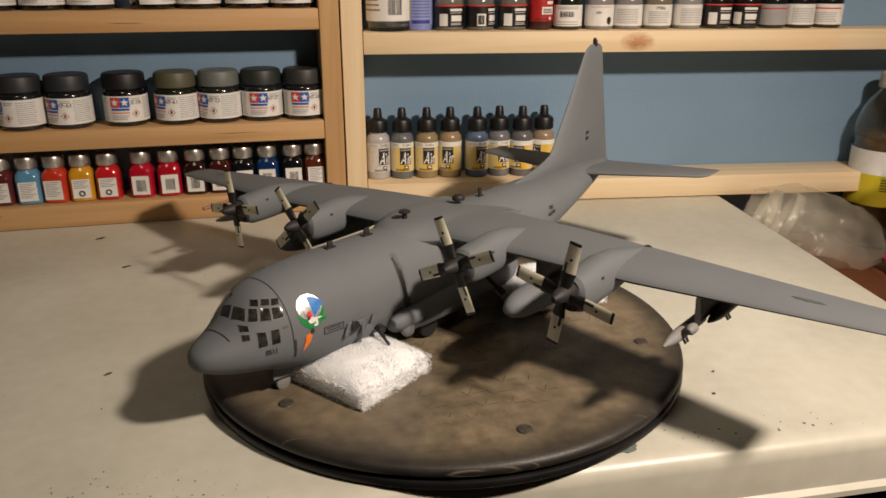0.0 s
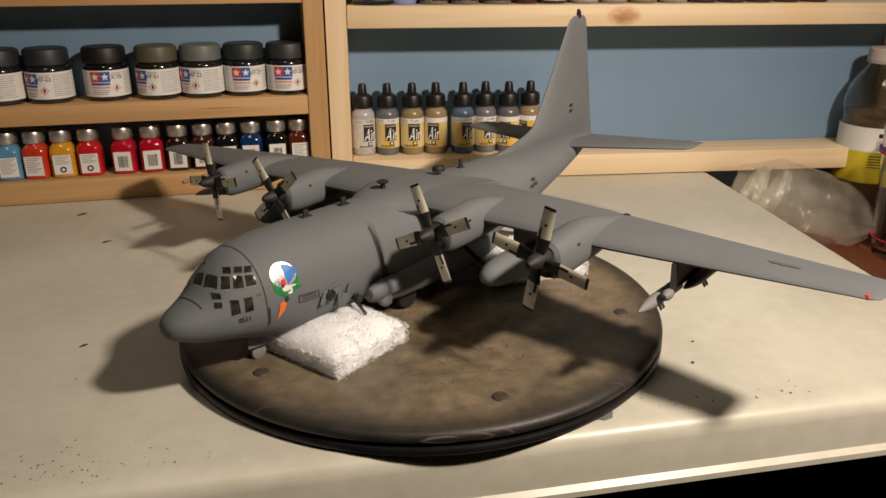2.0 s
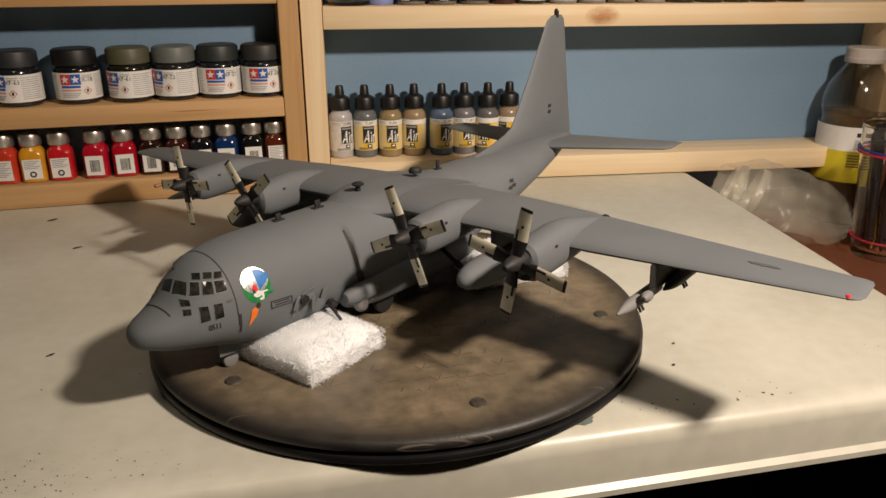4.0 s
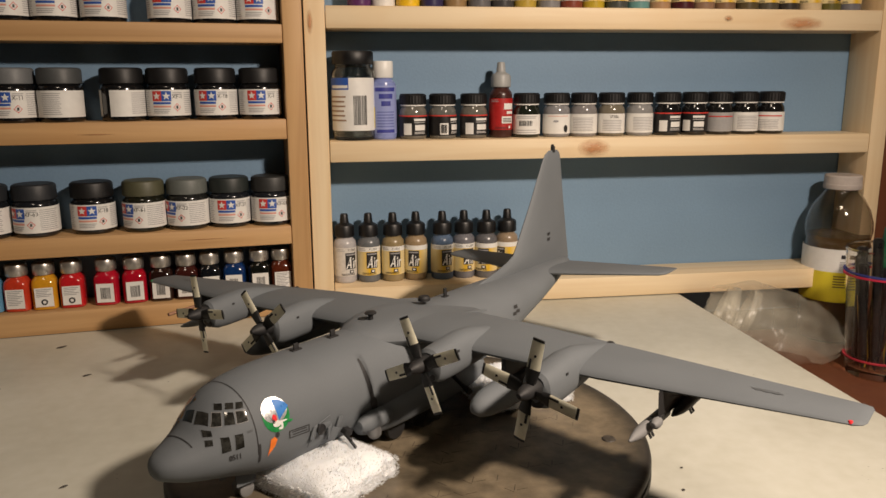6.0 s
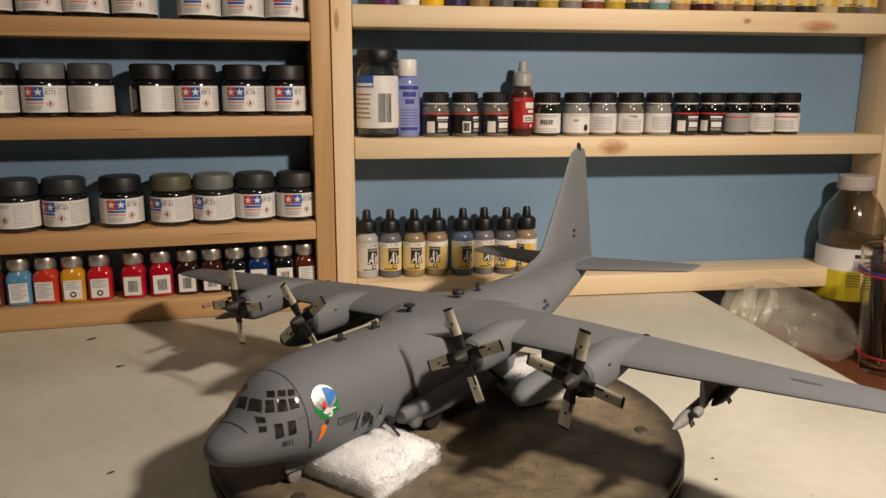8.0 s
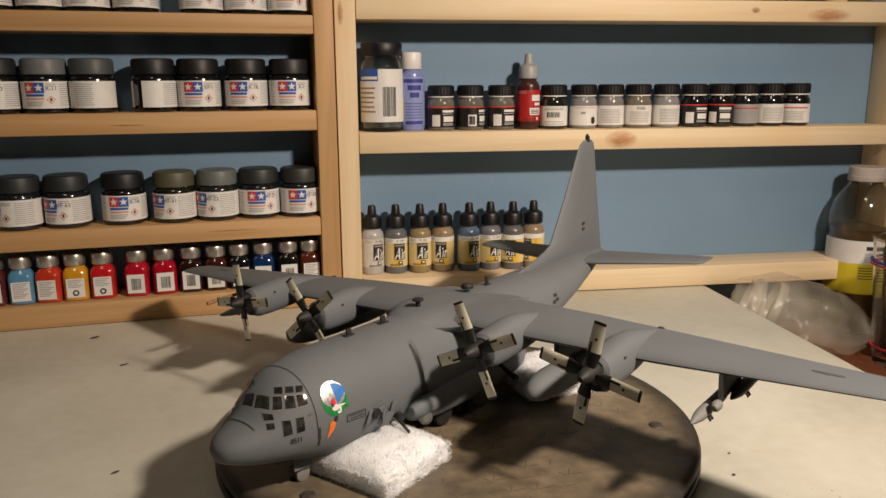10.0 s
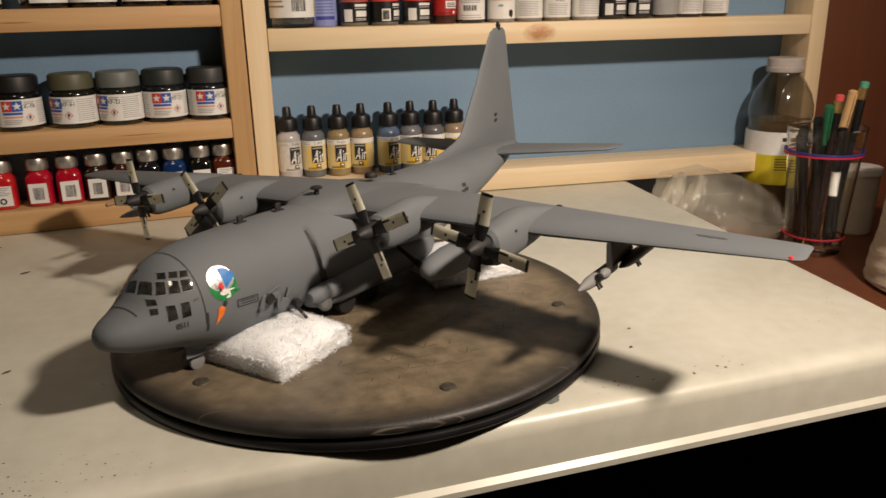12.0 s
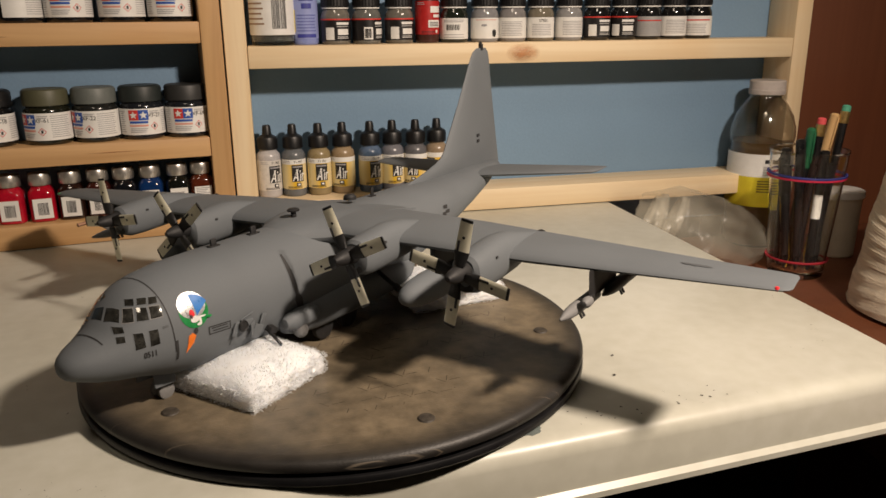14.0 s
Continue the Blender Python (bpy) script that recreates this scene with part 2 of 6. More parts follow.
def fluff_paint():
    """Loose white foam grains that let some light through."""
    m, nodes, links, bsdf = tree("white_fluff")
    co, nz, ramp, df, tl, gl, mix, top = (nodes.new("ShaderNode" + k) for k in ("TexCoord", "TexNoise", "ValToRGB", "BsdfDiffuse", "BsdfTranslucent", "BsdfGlossy", "MixShader", "MixShader"))
    nz.inputs["Scale"].default_value = 220
    links.new(co.outputs["Object"], nz.inputs["Vector"])
    ramp.color_ramp.elements[0].color, ramp.color_ramp.elements[1].color = (0.95, 0.965, 0.98, 1), (0.97, 0.98, 0.99, 1)
    links.new(nz.outputs[0], ramp.inputs[0])
    links.new(ramp.outputs[0], df.inputs["Color"])
    links.new(ramp.outputs[0], tl.inputs["Color"])
    gl.inputs["Roughness"].default_value = 0.25
    mix.inputs[0].default_value, top.inputs[0].default_value = 0.6, 0.06
    links.new(df.outputs[0], mix.inputs[1])
    links.new(tl.outputs[0], mix.inputs[2])
    links.new(mix.outputs[0], top.inputs[1])
    links.new(gl.outputs[0], top.inputs[2])
    links.new(top.outputs[0], nodes["Material Output"].inputs["Surface"])
    return m


M_FLUFF = fluff_paint()


def turntable_paint():
    """Black plastic greyed brown by dust towards the middle, scuffed and stained."""
    m, nodes, links, bsdf = tree("dusty_black_plastic")
    co = nodes.new("ShaderNodeTexCoord")
    ln = nodes.new("ShaderNodeVectorMath")
    ln.operation = "LENGTH"
    flat = nodes.new("ShaderNodeVectorMath")
    flat.operation, flat.inputs[1].default_value = "MULTIPLY", (1, 1, 0)
    links.new(co.outputs["Object"], flat.inputs[0])
    links.new(flat.outputs[0], ln.inputs[0])
    mr = nodes.new("ShaderNodeMapRange")
    mr.inputs[1].default_value, mr.inputs[2].default_value = 0.1525, 0.134
    links.new(ln.outputs["Value"], mr.inputs[0])
    n1, n2, n3 = (nodes.new("ShaderNodeTexNoise") for _ in range(3))
    for n, s, d in ((n1, 14, 6), (n2, 110, 5), (n3, 900, 2)):
        n.inputs["Scale"].default_value, n.inputs["Detail"].default_value = s, d
        links.new(co.outputs["Object"], n.inputs["Vector"])
    mul = nodes.new("ShaderNodeMath")
    mul.operation = "MULTIPLY"
    r1 = nodes.new("ShaderNodeMapRange")
    r1.inputs[1].default_value, r1.inputs[2].default_value, r1.inputs[3].default_value = 0.32, 0.62, 0.58
    links.new(n1.outputs[0], r1.inputs[0])
    links.new(r1.outputs[0], mul.inputs[0])
    links.new(mr.outputs[0], mul.inputs[1])
    mix = nodes.new("ShaderNodeMixRGB")
    mix.inputs[1].default_value, mix.inputs[2].default_value = (0.020, 0.018, 0.016, 1), (0.190, 0.152, 0.100, 1)
    links.new(mul.outputs[0], mix.inputs[0])
    ov = nodes.new("ShaderNodeMixRGB")
    ov.blend_type, ov.inputs[0].default_value = "OVERLAY", 0.65
    links.new(mix.outputs[0], ov.inputs[1])
    links.new(n2.outputs[0], ov.inputs[2])
    links.new(ov.outputs[0], bsdf.inputs["Base Color"])
    # fine scratches in two directions
    last = ov.outputs[0]
    for turn, tone in ((0.5, (0.30, 0.25, 0.19, 1)), (1.9, (0.045, 0.036, 0.028, 1)), (2.7, (0.26, 0.21, 0.15, 1))):
        mp, ns, th, ad = (nodes.new("ShaderNode" + k) for k in ("Mapping", "TexNoise", "MapRange", "MixRGB"))
        mp.inputs["Rotation"].default_value, mp.inputs["Scale"].default_value = (0, 0, turn), (22, 900, 1)
        ns.inputs["Scale"].default_value, ns.inputs["Detail"].default_value, ns.inputs["Distortion"].default_value = 1.0, 3, 0.4
        th.inputs[1].default_value, th.inputs[2].default_value, th.inputs[4].default_value = 0.67, 0.75, 0.38
        links.new(co.outputs["Object"], mp.inputs["Vector"])
        links.new(mp.outputs[0], ns.inputs["Vector"])
        links.new(ns.outputs[0], th.inputs[0])
        links.new(th.outputs[0], ad.inputs[0])
        links.new(last, ad.inputs[1])
        ad.inputs[2].default_value = tone
        last = ad.outputs[0]
    links.new(last, bsdf.inputs["Base Color"])
    bsdf.inputs["Roughness"].default_value = 0.5
    bp = nodes.new("ShaderNodeBump")
    bp.inputs["Strength"].default_value, bp.inputs["Distance"].default_value = 0.3, 0.0004
    links.new(n3.outputs[0], bp.inputs["Height"])
    links.new(bp.outputs[0], bsdf.inputs["Normal"])
    return m


M_TURN = turntable_paint()
M_GROOVE = surface("groove_dirt", (0.094, 0.074, 0.051), 0.6, vary=0.6, scale=60, grain=700)
M_RIVET = surface("dull_rivet", (0.055, 0.046, 0.036), 0.6, vary=0.4, scale=300)

# ---- the room ----
WALL_Y = 0.303
tagged(link("wall_north", box(-2.0, 0.5480, WALL_Y, WALL_Y + 0.03, 0.0, 1.65), M_WALL), "blue painted wall board behind the paint shelves", "wall", kind="structure")
tagged(link("wall_recess", box(-2.0, 0.5480, 0.44, 0.50, -0.75, 1.65), M_SHADE), "recessed wall behind the desk, coloured near-black as shade", "wall", kind="structure")
tagged(link("wall_panel", box(0.5485, 1.6, WALL_Y, 0.50, -0.75, 1.65, 0.002), M_BROWN), "red-brown stained wooden panel beside the shelf", "wall panel", kind="structure")
M_ROOM = surface("room_paint", (0.30, 0.27, 0.22), 0.7, vary=0.06, scale=3)
tagged(link("wall_south", box(-2.0, 1.6, -2.3, -2.2, -0.75, 1.65), M_ROOM), "plain painted wall", "wall", kind="structure")
tagged(link("wall_west", box(-2.1, -2.0, -2.3, 0.50, -0.75, 1.65), M_ROOM), "plain painted wall", "wall", kind="structure")
tagged(link("wall_east", box(1.6, 1.7, -2.3, 0.50, -0.75, 1.65), M_ROOM), "plain painted wall", "wall", kind="structure")
tagged(link("ceiling", box(-2.1, 1.7, -2.3, 0.50, 1.65, 1.75), M_ROOM), "plain painted ceiling", "ceiling", kind="structure")
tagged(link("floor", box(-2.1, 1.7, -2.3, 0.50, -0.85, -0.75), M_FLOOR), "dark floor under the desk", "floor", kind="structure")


# ---- desk ----
TOP_Z = 0.0395
EDGE_X = 0.314


def front_y(x):
    return -0.2238 + 0.093 * (x - 0.0688)


def desk():
    d = thing("desk", pose(0, 0, TOP_Z), "cream enamelled desk with a worn rounded front edge", "desk")
    prof = [(0.60, 0.0), (0.30, 0.0), (0.05, 0.0), (0.016, 0.0002), (0.009, 0.0), (0.004, -0.0015), (0.001, -0.005), (0.0, -0.010), (0.0, -0.030), (-0.003, -0.0325),
            (-0.003, -0.0360), (0.0, -0.038), (0.02, -0.038), (0.60, -0.038)]
    back = WALL_Y - 0.001
    secs = []
    for x, dz, inset in ((-1.3, 0, 0), (-0.6, 0, 0), (0.0, 0, 0), (0.205, 0, 0), (EDGE_X - 0.010, 0, 0), (EDGE_X - 0.004, -0.001, 0.001), (EDGE_X, -0.006, 0.005)):
        fy = front_y(x) + inset
        row = []
        for v, z in prof:
            y = min(back, fy + v) if v < 0.5 else back
            row.append((x, y, min(z, dz) if z > -0.006 else z))
        secs.append(row)
    part("top", loft(secs), M_DESK, d)
    # unseen panels whose near-black colour gives the shade below the desk top
    part("leg_panel", box(0.24, 0.275, front_y(0.3) + 0.06, back - 0.02, -0.76, -0.036, 0.003), M_SHADE, d, "side panel coloured near-black as shade")
    part("leg_panel", box(-1.25, -1.21, front_y(-1.2) + 0.06, back - 0.02, -0.76, -0.046, 0.003), M_SHADE, d, "side panel coloured near-black as shade")
    part("back_panel", box(-1.21, 0.24, back - 0.06, back - 0.03, -0.76, -0.012, 0.003), M_SHADE, d, "back panel coloured near-black as shade")
    return d


DESK = desk()


def side_table():
    d = thing("side_table", pose(0.86, 0.06, -0.75), "low reddish-brown wooden side table", "table")
    part("top", box(-0.540, 0.40, -0.60, 0.240, 0.70, 0.725, 0.003), M_BROWN, d)
    for x in (-0.42, 0.36):
        for y in (-0.56, 0.20):
            part("leg", box(x - 0.02, x + 0.02, y - 0.02, y + 0.02, 0, 0.70, 0.003), M_BROWN, d)


side_table()
SIDE_Z = -0.025


# ---- shelves ----
def plank(parent, x0, x1, y0, y1, z0, z1, up=False, old=False, name="board"):
    mats = (M_PINE_OLD_UP if up else M_PINE_OLD) if old else (M_PINE_UP if up else M_PINE)
    cx, cy, cz = (x0 + x1) / 2, (y0 + y1) / 2, (z0 + z1) / 2
    ob = part(name, box(x0 - cx, x1 - cx, y0 - cy, y1 - cy, z0 - cz, z1 - cz, 0.0012), mats, parent)
    ob.location = (cx, cy, cz)
    return ob


def blot(rx, rz, seed, n=18, thick=0.0004):
    """A flat irregular patch in the xz plane, facing -y."""
    rnd = random.Random(seed)
    bm = bmesh.new()
    ring = []
    for k in range(n):
        a, q = 2 * math.pi * k / n, 1 + rnd.uniform(-0.15, 0.15)
        ring.append((rx * q * math.cos(a), rz * q * math.sin(a)))
    top = [bm.verts.new((x, -thick, z)) for x, z in ring]
    low = [bm.verts.new((x * 1.02, 0, z * 1.02)) for x, z in ring]
    bm.faces.new(top)
    for k in range(n):
        bm.faces.new((low[k], low[(k + 1) % n], top[(k + 1) % n], top[k]))
    return bm


DEPTH = WALL_Y - 0.25 - 0.001


def shelf_right():
    s = thing("paint_shelf", pose(0, 0.25, 0), "pale knotty pine paint shelf hung on a blue wall", "shelf")
    for z0, z1 in ((0.0405, 0.0635), (0.198, 0.2195), (0.332, 0.354), (0.470, 0.492)):
        plank(s, -0.0825, 0.5265, 0, DEPTH, z0, z1)
    plank(s, -0.1040, -0.0830, 0, DEPTH, 0.043, 0.56, True, name="upright")
    plank(s, 0.5270, 0.5470, 0, DEPTH, 0.043, 0.56, True, name="upright")
    for x, z, rx, rz, k in ((0.200, 0.2085, 0.014, 0.0085, 1), (0.431, 0.339, 0.019, 0.0065, 2), (-0.098, 0.338, 0.0022, 0.011, 3), (0.345, 0.344, 0.004, 0.003, 4)):
        ob = part("knot", blot(1.0, 1.0, k), M_KNOT, s, "reddish knot")
        ob.location, ob.scale = (x, 0, z), (rx * 1.5, 1, rz * 1.3)
    return s


def shelf_left():
    a = 7.5
    s = thing("paint_shelf", pose(-0.122, 0.240, 0, 0, 0, a), "golden pine paint shelf with three crowded tiers", "shelf")
    for z0, z1 in ((0.0400, 0.062), (0.116, 0.135), (0.2235, 0.2435), (0.317, 0.335), (0.425, 0.443)):
        plank(s, -0.440, -0.0028, 0, 0.060, z0, z1, old=True)
    plank(s, -0.0024, 0.0170, 0, 0.066, 0.0445, 0.56, True, True, name="upright")
    part("back_panel", box(-0.4400, -0.0030, 0.0505, 0.0545, 0.046, 0.558), M_WALL, s, "blue painted back panel")
    plank(s, -0.4600, -0.4405, 0, 0.060, 0.0445, 0.56, True, True, name="upright")
    for x, z, rx, rz, k in ((-0.32, 0.055, 0.006, 0.0035, 5), (-0.18, 0.232, 0.02, 0.0008, 7), (-0.09, 0.126, 0.03, 0.0006, 8)):
        ob = part("grain_mark", blot(1.0, 1.0, k), M_KNOT, s, "brown grain streak")
        ob.location, ob.scale = (x, 0, z), (rx, 1, rz)
    return s


shelf_right()
shelf_left()
LEFT = pose(-0.122, 0.240, 0, 0, 0, 7.5)


# ---- turntable ----
PLATTER_Z = TOP_Z + 0.0139


def turntable():
    t = thing("turntable", pose(-0.0363, -0.0843, TOP_Z), "round black plastic turntable, dusty brown on top", "turntable")
    part("base", lathe([(0, 0.0002), (0.150, 0.0002), (0.1535, 0.0007), (0.1548, 0.0020), (0.1548, 0.0042), (0.1541, 0.0053), (0.1530, 0.0056), (0.1470, 0.0056), (0.1465, 0.0066), (0, 0.0066)], 128), M_BLACK, t, "black rim of the base")
    part("platter", lathe([(0, 0.0067), (0.1480, 0.0067), (0.1520, 0.0070), (0.1540, 0.0082), (0.1546, 0.0100), (0.1541, 0.0119), (0.1526, 0.0134), (0.1502, 0.0142), (0.1480, 0.0144), (0.1468, 0.0141), (0, 0.0139)], 160), M_TURN, t, "dusty scuffed platter")
    for k in range(6):
        a = radians(-15.2 - 61.2 * k)
        ob = part("rivet", moved(lathe([(0, 0), (0.0042, 0), (0.0046, 0.0005), (0.0040, 0.0012), (0, 0.0015)], 20), pose(0, 0, 0, 3, 2, 0)), M_RIVET, t)
        ob.location = (0.129 * math.cos(a), 0.129 * math.sin(a), 0.0137)
    bms = []
    rnd = random.Random(4)
    step = 0.0145
    for i in range(-9, 10):
        for j in range(-9, 10):
            x, y = step * (i + 0.5 * (j % 2)), step * 0.866 * j
            if math.hypot(x, y) > 0.118 or rnd.random() < 0.35:
                continue
            for q in (0, 60, 120):
                if rnd.random() < 0.3:
                    continue
                c = Vector((x, y, 0)) + Vector((math.cos(radians(q + 30)), math.sin(radians(q + 30)), 0)) * step * 0.3
                bms.append(moved(box(-0.0034, 0.0034, -0.00024, 0.00024, 0, 0.0003), pose(c.x, c.y, 0.01375, 0, 0, q + 12)))
    part("embossing", join(*bms), M_GROOVE, t, "dark dirt-filled embossing")["kind"] = "stuff"
    return t


turntable()


# ---- model aircraft ----
def A(u, r, z):
    """A place on the aircraft: metres at full size aft of the propellers, to port, above the thrust line."""
    return Vector((u / 72, -r / 72, z / 72 + 0.0755))


# u, top, bottom, half width, height of the widest point
FUSELAGE = [(-9.29, -2.08, -2.28, 0.10, -2.16), (-9.24, -1.94, -2.42, 0.32, -2.15), (-9.15, -1.82, -2.53, 0.50, -2.14), (-9.0, -1.70, -2.62, 0.68, -2.13), (-8.69, -1.54, -2.75, 0.92, -2.12), (-8.25, -1.38, -2.93, 1.15, -2.12),
            (-7.72, -1.08, -3.08, 1.40, -2.1), (-7.29, -0.58, -3.17, 1.60, -2.1), (-6.8, -0.13, -3.28, 1.76, -2.05), (-6.3, 0.13, -3.45, 1.90, -2.0), (-5.6, 0.29, -3.68, 2.04, -1.9),
            (-4.6, 0.40, -3.86, 2.13, -1.8), (-3.0, 0.43, -3.92, 2.16, -1.75), (2.0, 0.43, -3.95, 2.16, -1.75), (7.0, 0.43, -3.95, 2.16, -1.75), (8.6, 0.43, -3.80, 2.15, -1.7),
            (10.5, 0.42, -3.25, 2.10, -1.5), (13.0, 0.40, -2.45, 1.95, -1.15), (15.5, 0.40, -1.70, 1.66, -0.75), (18.0, 0.40, -1.02, 1.20, -0.35), (19.8, 0.36, -0.55, 0.74, -0.05), (20.9, 0.27, -0.27, 0.36, 0.02), (21.3, 0.10, -0.08, 0.06, 0.02)]


def hull(u):
    """Top, bottom, half width and widest height of the fuselage at u."""
    for a, b in zip(FUSELAGE, FUSELAGE[1:]):
        if a[0] <= u <= b[0]:
            f = (u - a[0]) / (b[0] - a[0])
            return [p + (q - p) * f for p, q in zip(a[1:], b[1:])]
    return list(FUSELAGE[-1][1:])


def skin(u, angle, off=0.0):
    """A point on the fuselage skin; angle 0 is the crown, 90 the port side, 180 the keel."""
    top, bot, hw, mid = hull(u)
    a = radians(angle)
    c, s = math.cos(a), math.sin(a)
    h = (top - mid) if c > 0 else (mid - bot)
    e = 0.92
    return A(u, math.copysign(abs(s) ** e, s) * (hw + off), mid + math.copysign(abs(c) ** e, c) * (h + off))


def skin_at(u, r_sign, z, off=0.0):
    """The skin on one side at a height z."""
    top, bot, hw, mid = hull(u)
    h = (top - mid) if z > mid else (mid - bot)
    q = max(-1, min(1, (z - mid) / h))
    c = math.copysign(abs(q) ** (1 / 0.92), q)
    return skin(u, r_sign * math.degrees(math.acos(c)), off)


def skin_patch(pts, side=1, off=0.02, sub=4):
    """A thin patch that lies on the skin, from four corners (u, z)."""
    bm = bmesh.new()
    grid = []
    for i in range(sub + 1):
        row = []
        for j in range(sub + 1):
            f, g = i / sub, j / sub
            u = (pts[0][0] * (1 - f) + pts[1][0] * f) * (1 - g) + (pts[3][0] * (1 - f) + pts[2][0] * f) * g
            z = (pts[0][1] * (1 - f) + pts[1][1] * f) * (1 - g) + (pts[3][1] * (1 - f) + pts[2][1] * f) * g
            row.append(bm.verts.new(skin_at(u, side, z, off)))
        grid.append(row)
    for i in range(sub):
        for j in range(sub):
            bm.faces.new((grid[i][j], grid[i + 1][j], grid[i + 1][j + 1], grid[i][j + 1]))
    return bm


def airfoil(le, te, zc, thick, r, camber=0.0, n=12):
    """A closed wing section between leading and trailing edge at span r."""
    xs = [0.5 * (1 - math.cos(math.pi * k / n)) for k in range(n + 1)]
    th = [5 * thick * (0.2969 * math.sqrt(x) - 0.126 * x - 0.3516 * x**2 + 0.2843 * x**3 - 0.1036 * x**4) for x in xs]
    ch = te - le
    up = [A(le + ch * x, r, zc + ch * (t + camber * 4 * x * (1 - x))) for x, t in zip(xs, th)]
    dn = [A(le + ch * x, r, zc + ch * (-t + camber * 4 * x * (1 - x))) for x, t in zip(xs, th)]
    return up + dn[-2:0:-1]


def wing_at(r):
    """Leading edge, trailing edge, height and thickness of the wing at span r."""
    r = abs(r)
    f, g = max(0.0, (r - 4.0) / 16.2), max(0.0, (r - 11.5) / 8.7)
    return 2.6 + 0.75 * g, 7.6 - 2.2 * f, 0.06 - 0.20 * f, 0.158 - 0.038 * f


M_SMUDGE = surface("smudge", (0.098, 0.107, 0.116), 0.75, vary=0.25, scale=200)
M_GLASS_DARK = surface("dark_glazing", (0.05, 0.05, 0.045), 0.10, 0.35, vary=0.7, scale=260, grain=900, bump=0.0, coat=1.0, rvary=0.05)
M_SILVER = surface("silver_foil", (0.75, 0.76, 0.78), 0.30, 0.75, vary=0.10, scale=600, grain=1800, bump=0.25)
M_BLUE_D = surface("blue_decal", (0.05, 0.22, 0.62), 0.3, vary=0.1, scale=300)
M_GREEN_D = surface("green_decal", (0.02, 0.26, 0.07), 0.35, vary=0.2, scale=300)
M_ORANGE_D = surface("orange_decal", (0.85, 0.20, 0.02), 0.4, vary=0.12, scale=300)
M_RED_D = surface("red_decal", (0.75, 0.03, 0.04), 0.4, vary=0.12, scale=300)
M_WHITE_D = surface("white_decal", (0.78, 0.78, 0.76), 0.4, vary=0.06, scale=300)


def propeller(parent, r, turn):
    hub = part("propeller", moved(lathe([(0, -0.72), (0.10, -0.70), (0.20, -0.55), (0.27, -0.35), (0.32, 0.0), (0.36, 0.35), (0.34, 0.55), (0, 0.55)], 20), Matrix.Diagonal((1 / 72,) * 3 + (1,))), M_SOOT, parent, "four-bladed propeller, cream blades with black tips")
    hub.matrix_basis = Matrix.Translation(A(0, r, 0)) @ pose(0, 0, 0, 0, 90, 0) @ pose(0, 0, 0, 0, 0, turn)
    sc = Matrix.Diagonal((1 / 72,) * 3 + (1,))
    for k in range(4):
        spin = pose(0, 0, 0, 0, 0, 90 * k) @ sc

        def blade_bm(q0, q1, grow=0.0):
            secs = []
            for i in range(9):
                q = q0 + (q1 - q0) * i / 8
                w = 0.17 + 0.10 * min(1, (q - 0.3) / 0.6) if q < 0.95 else 0.275 - 0.02 * (q - 0.95)
                if q > 2.0:
                    w *= 0.93
                tw = radians(9 - 3 * q)
                t = 0.085 - 0.028 * q + grow
                w += grow
                loop = []
                for m in range(10):
                    a = 2 * math.pi * m / 10
                    x, y = w * math.cos(a), t * math.sin(a)
                    loop.append((q, x * math.cos(tw) - y * math.sin(tw), x * math.sin(tw) + y * math.cos(tw)))
                secs.append(loop)
            return moved(loft(secs), spin)
        part("blade", blade_bm(0.90, 2.00), M_CREAM, hub, "cream-painted blade")
        part("blade_tip", blade_bm(2.00, 2.10, 0.004), M_SOOT, hub, "black blade tip")
        part("blade_cuff", blade_bm(0.34, 0.90, 0.03), M_SOOT, hub, "black blade cuff")
        part("boot", moved(box(0.86, 1.28, -0.20, -0.11, -0.075, 0.075, 0.01), spin @ pose(0, 0, 0, 6, 0, 0)), M_SOOT, hub, "black de-icing strip")
        dot = lathe([(0, -0.055), (0.055, -0.055), (0.055, 0.055), (0, 0.055)], 10)
        part("blade_mark", moved(dot, spin @ pose(1.42, 0, 0, 5, 0, 0)), M_SOOT, hub, "small dark spot")
    return hub


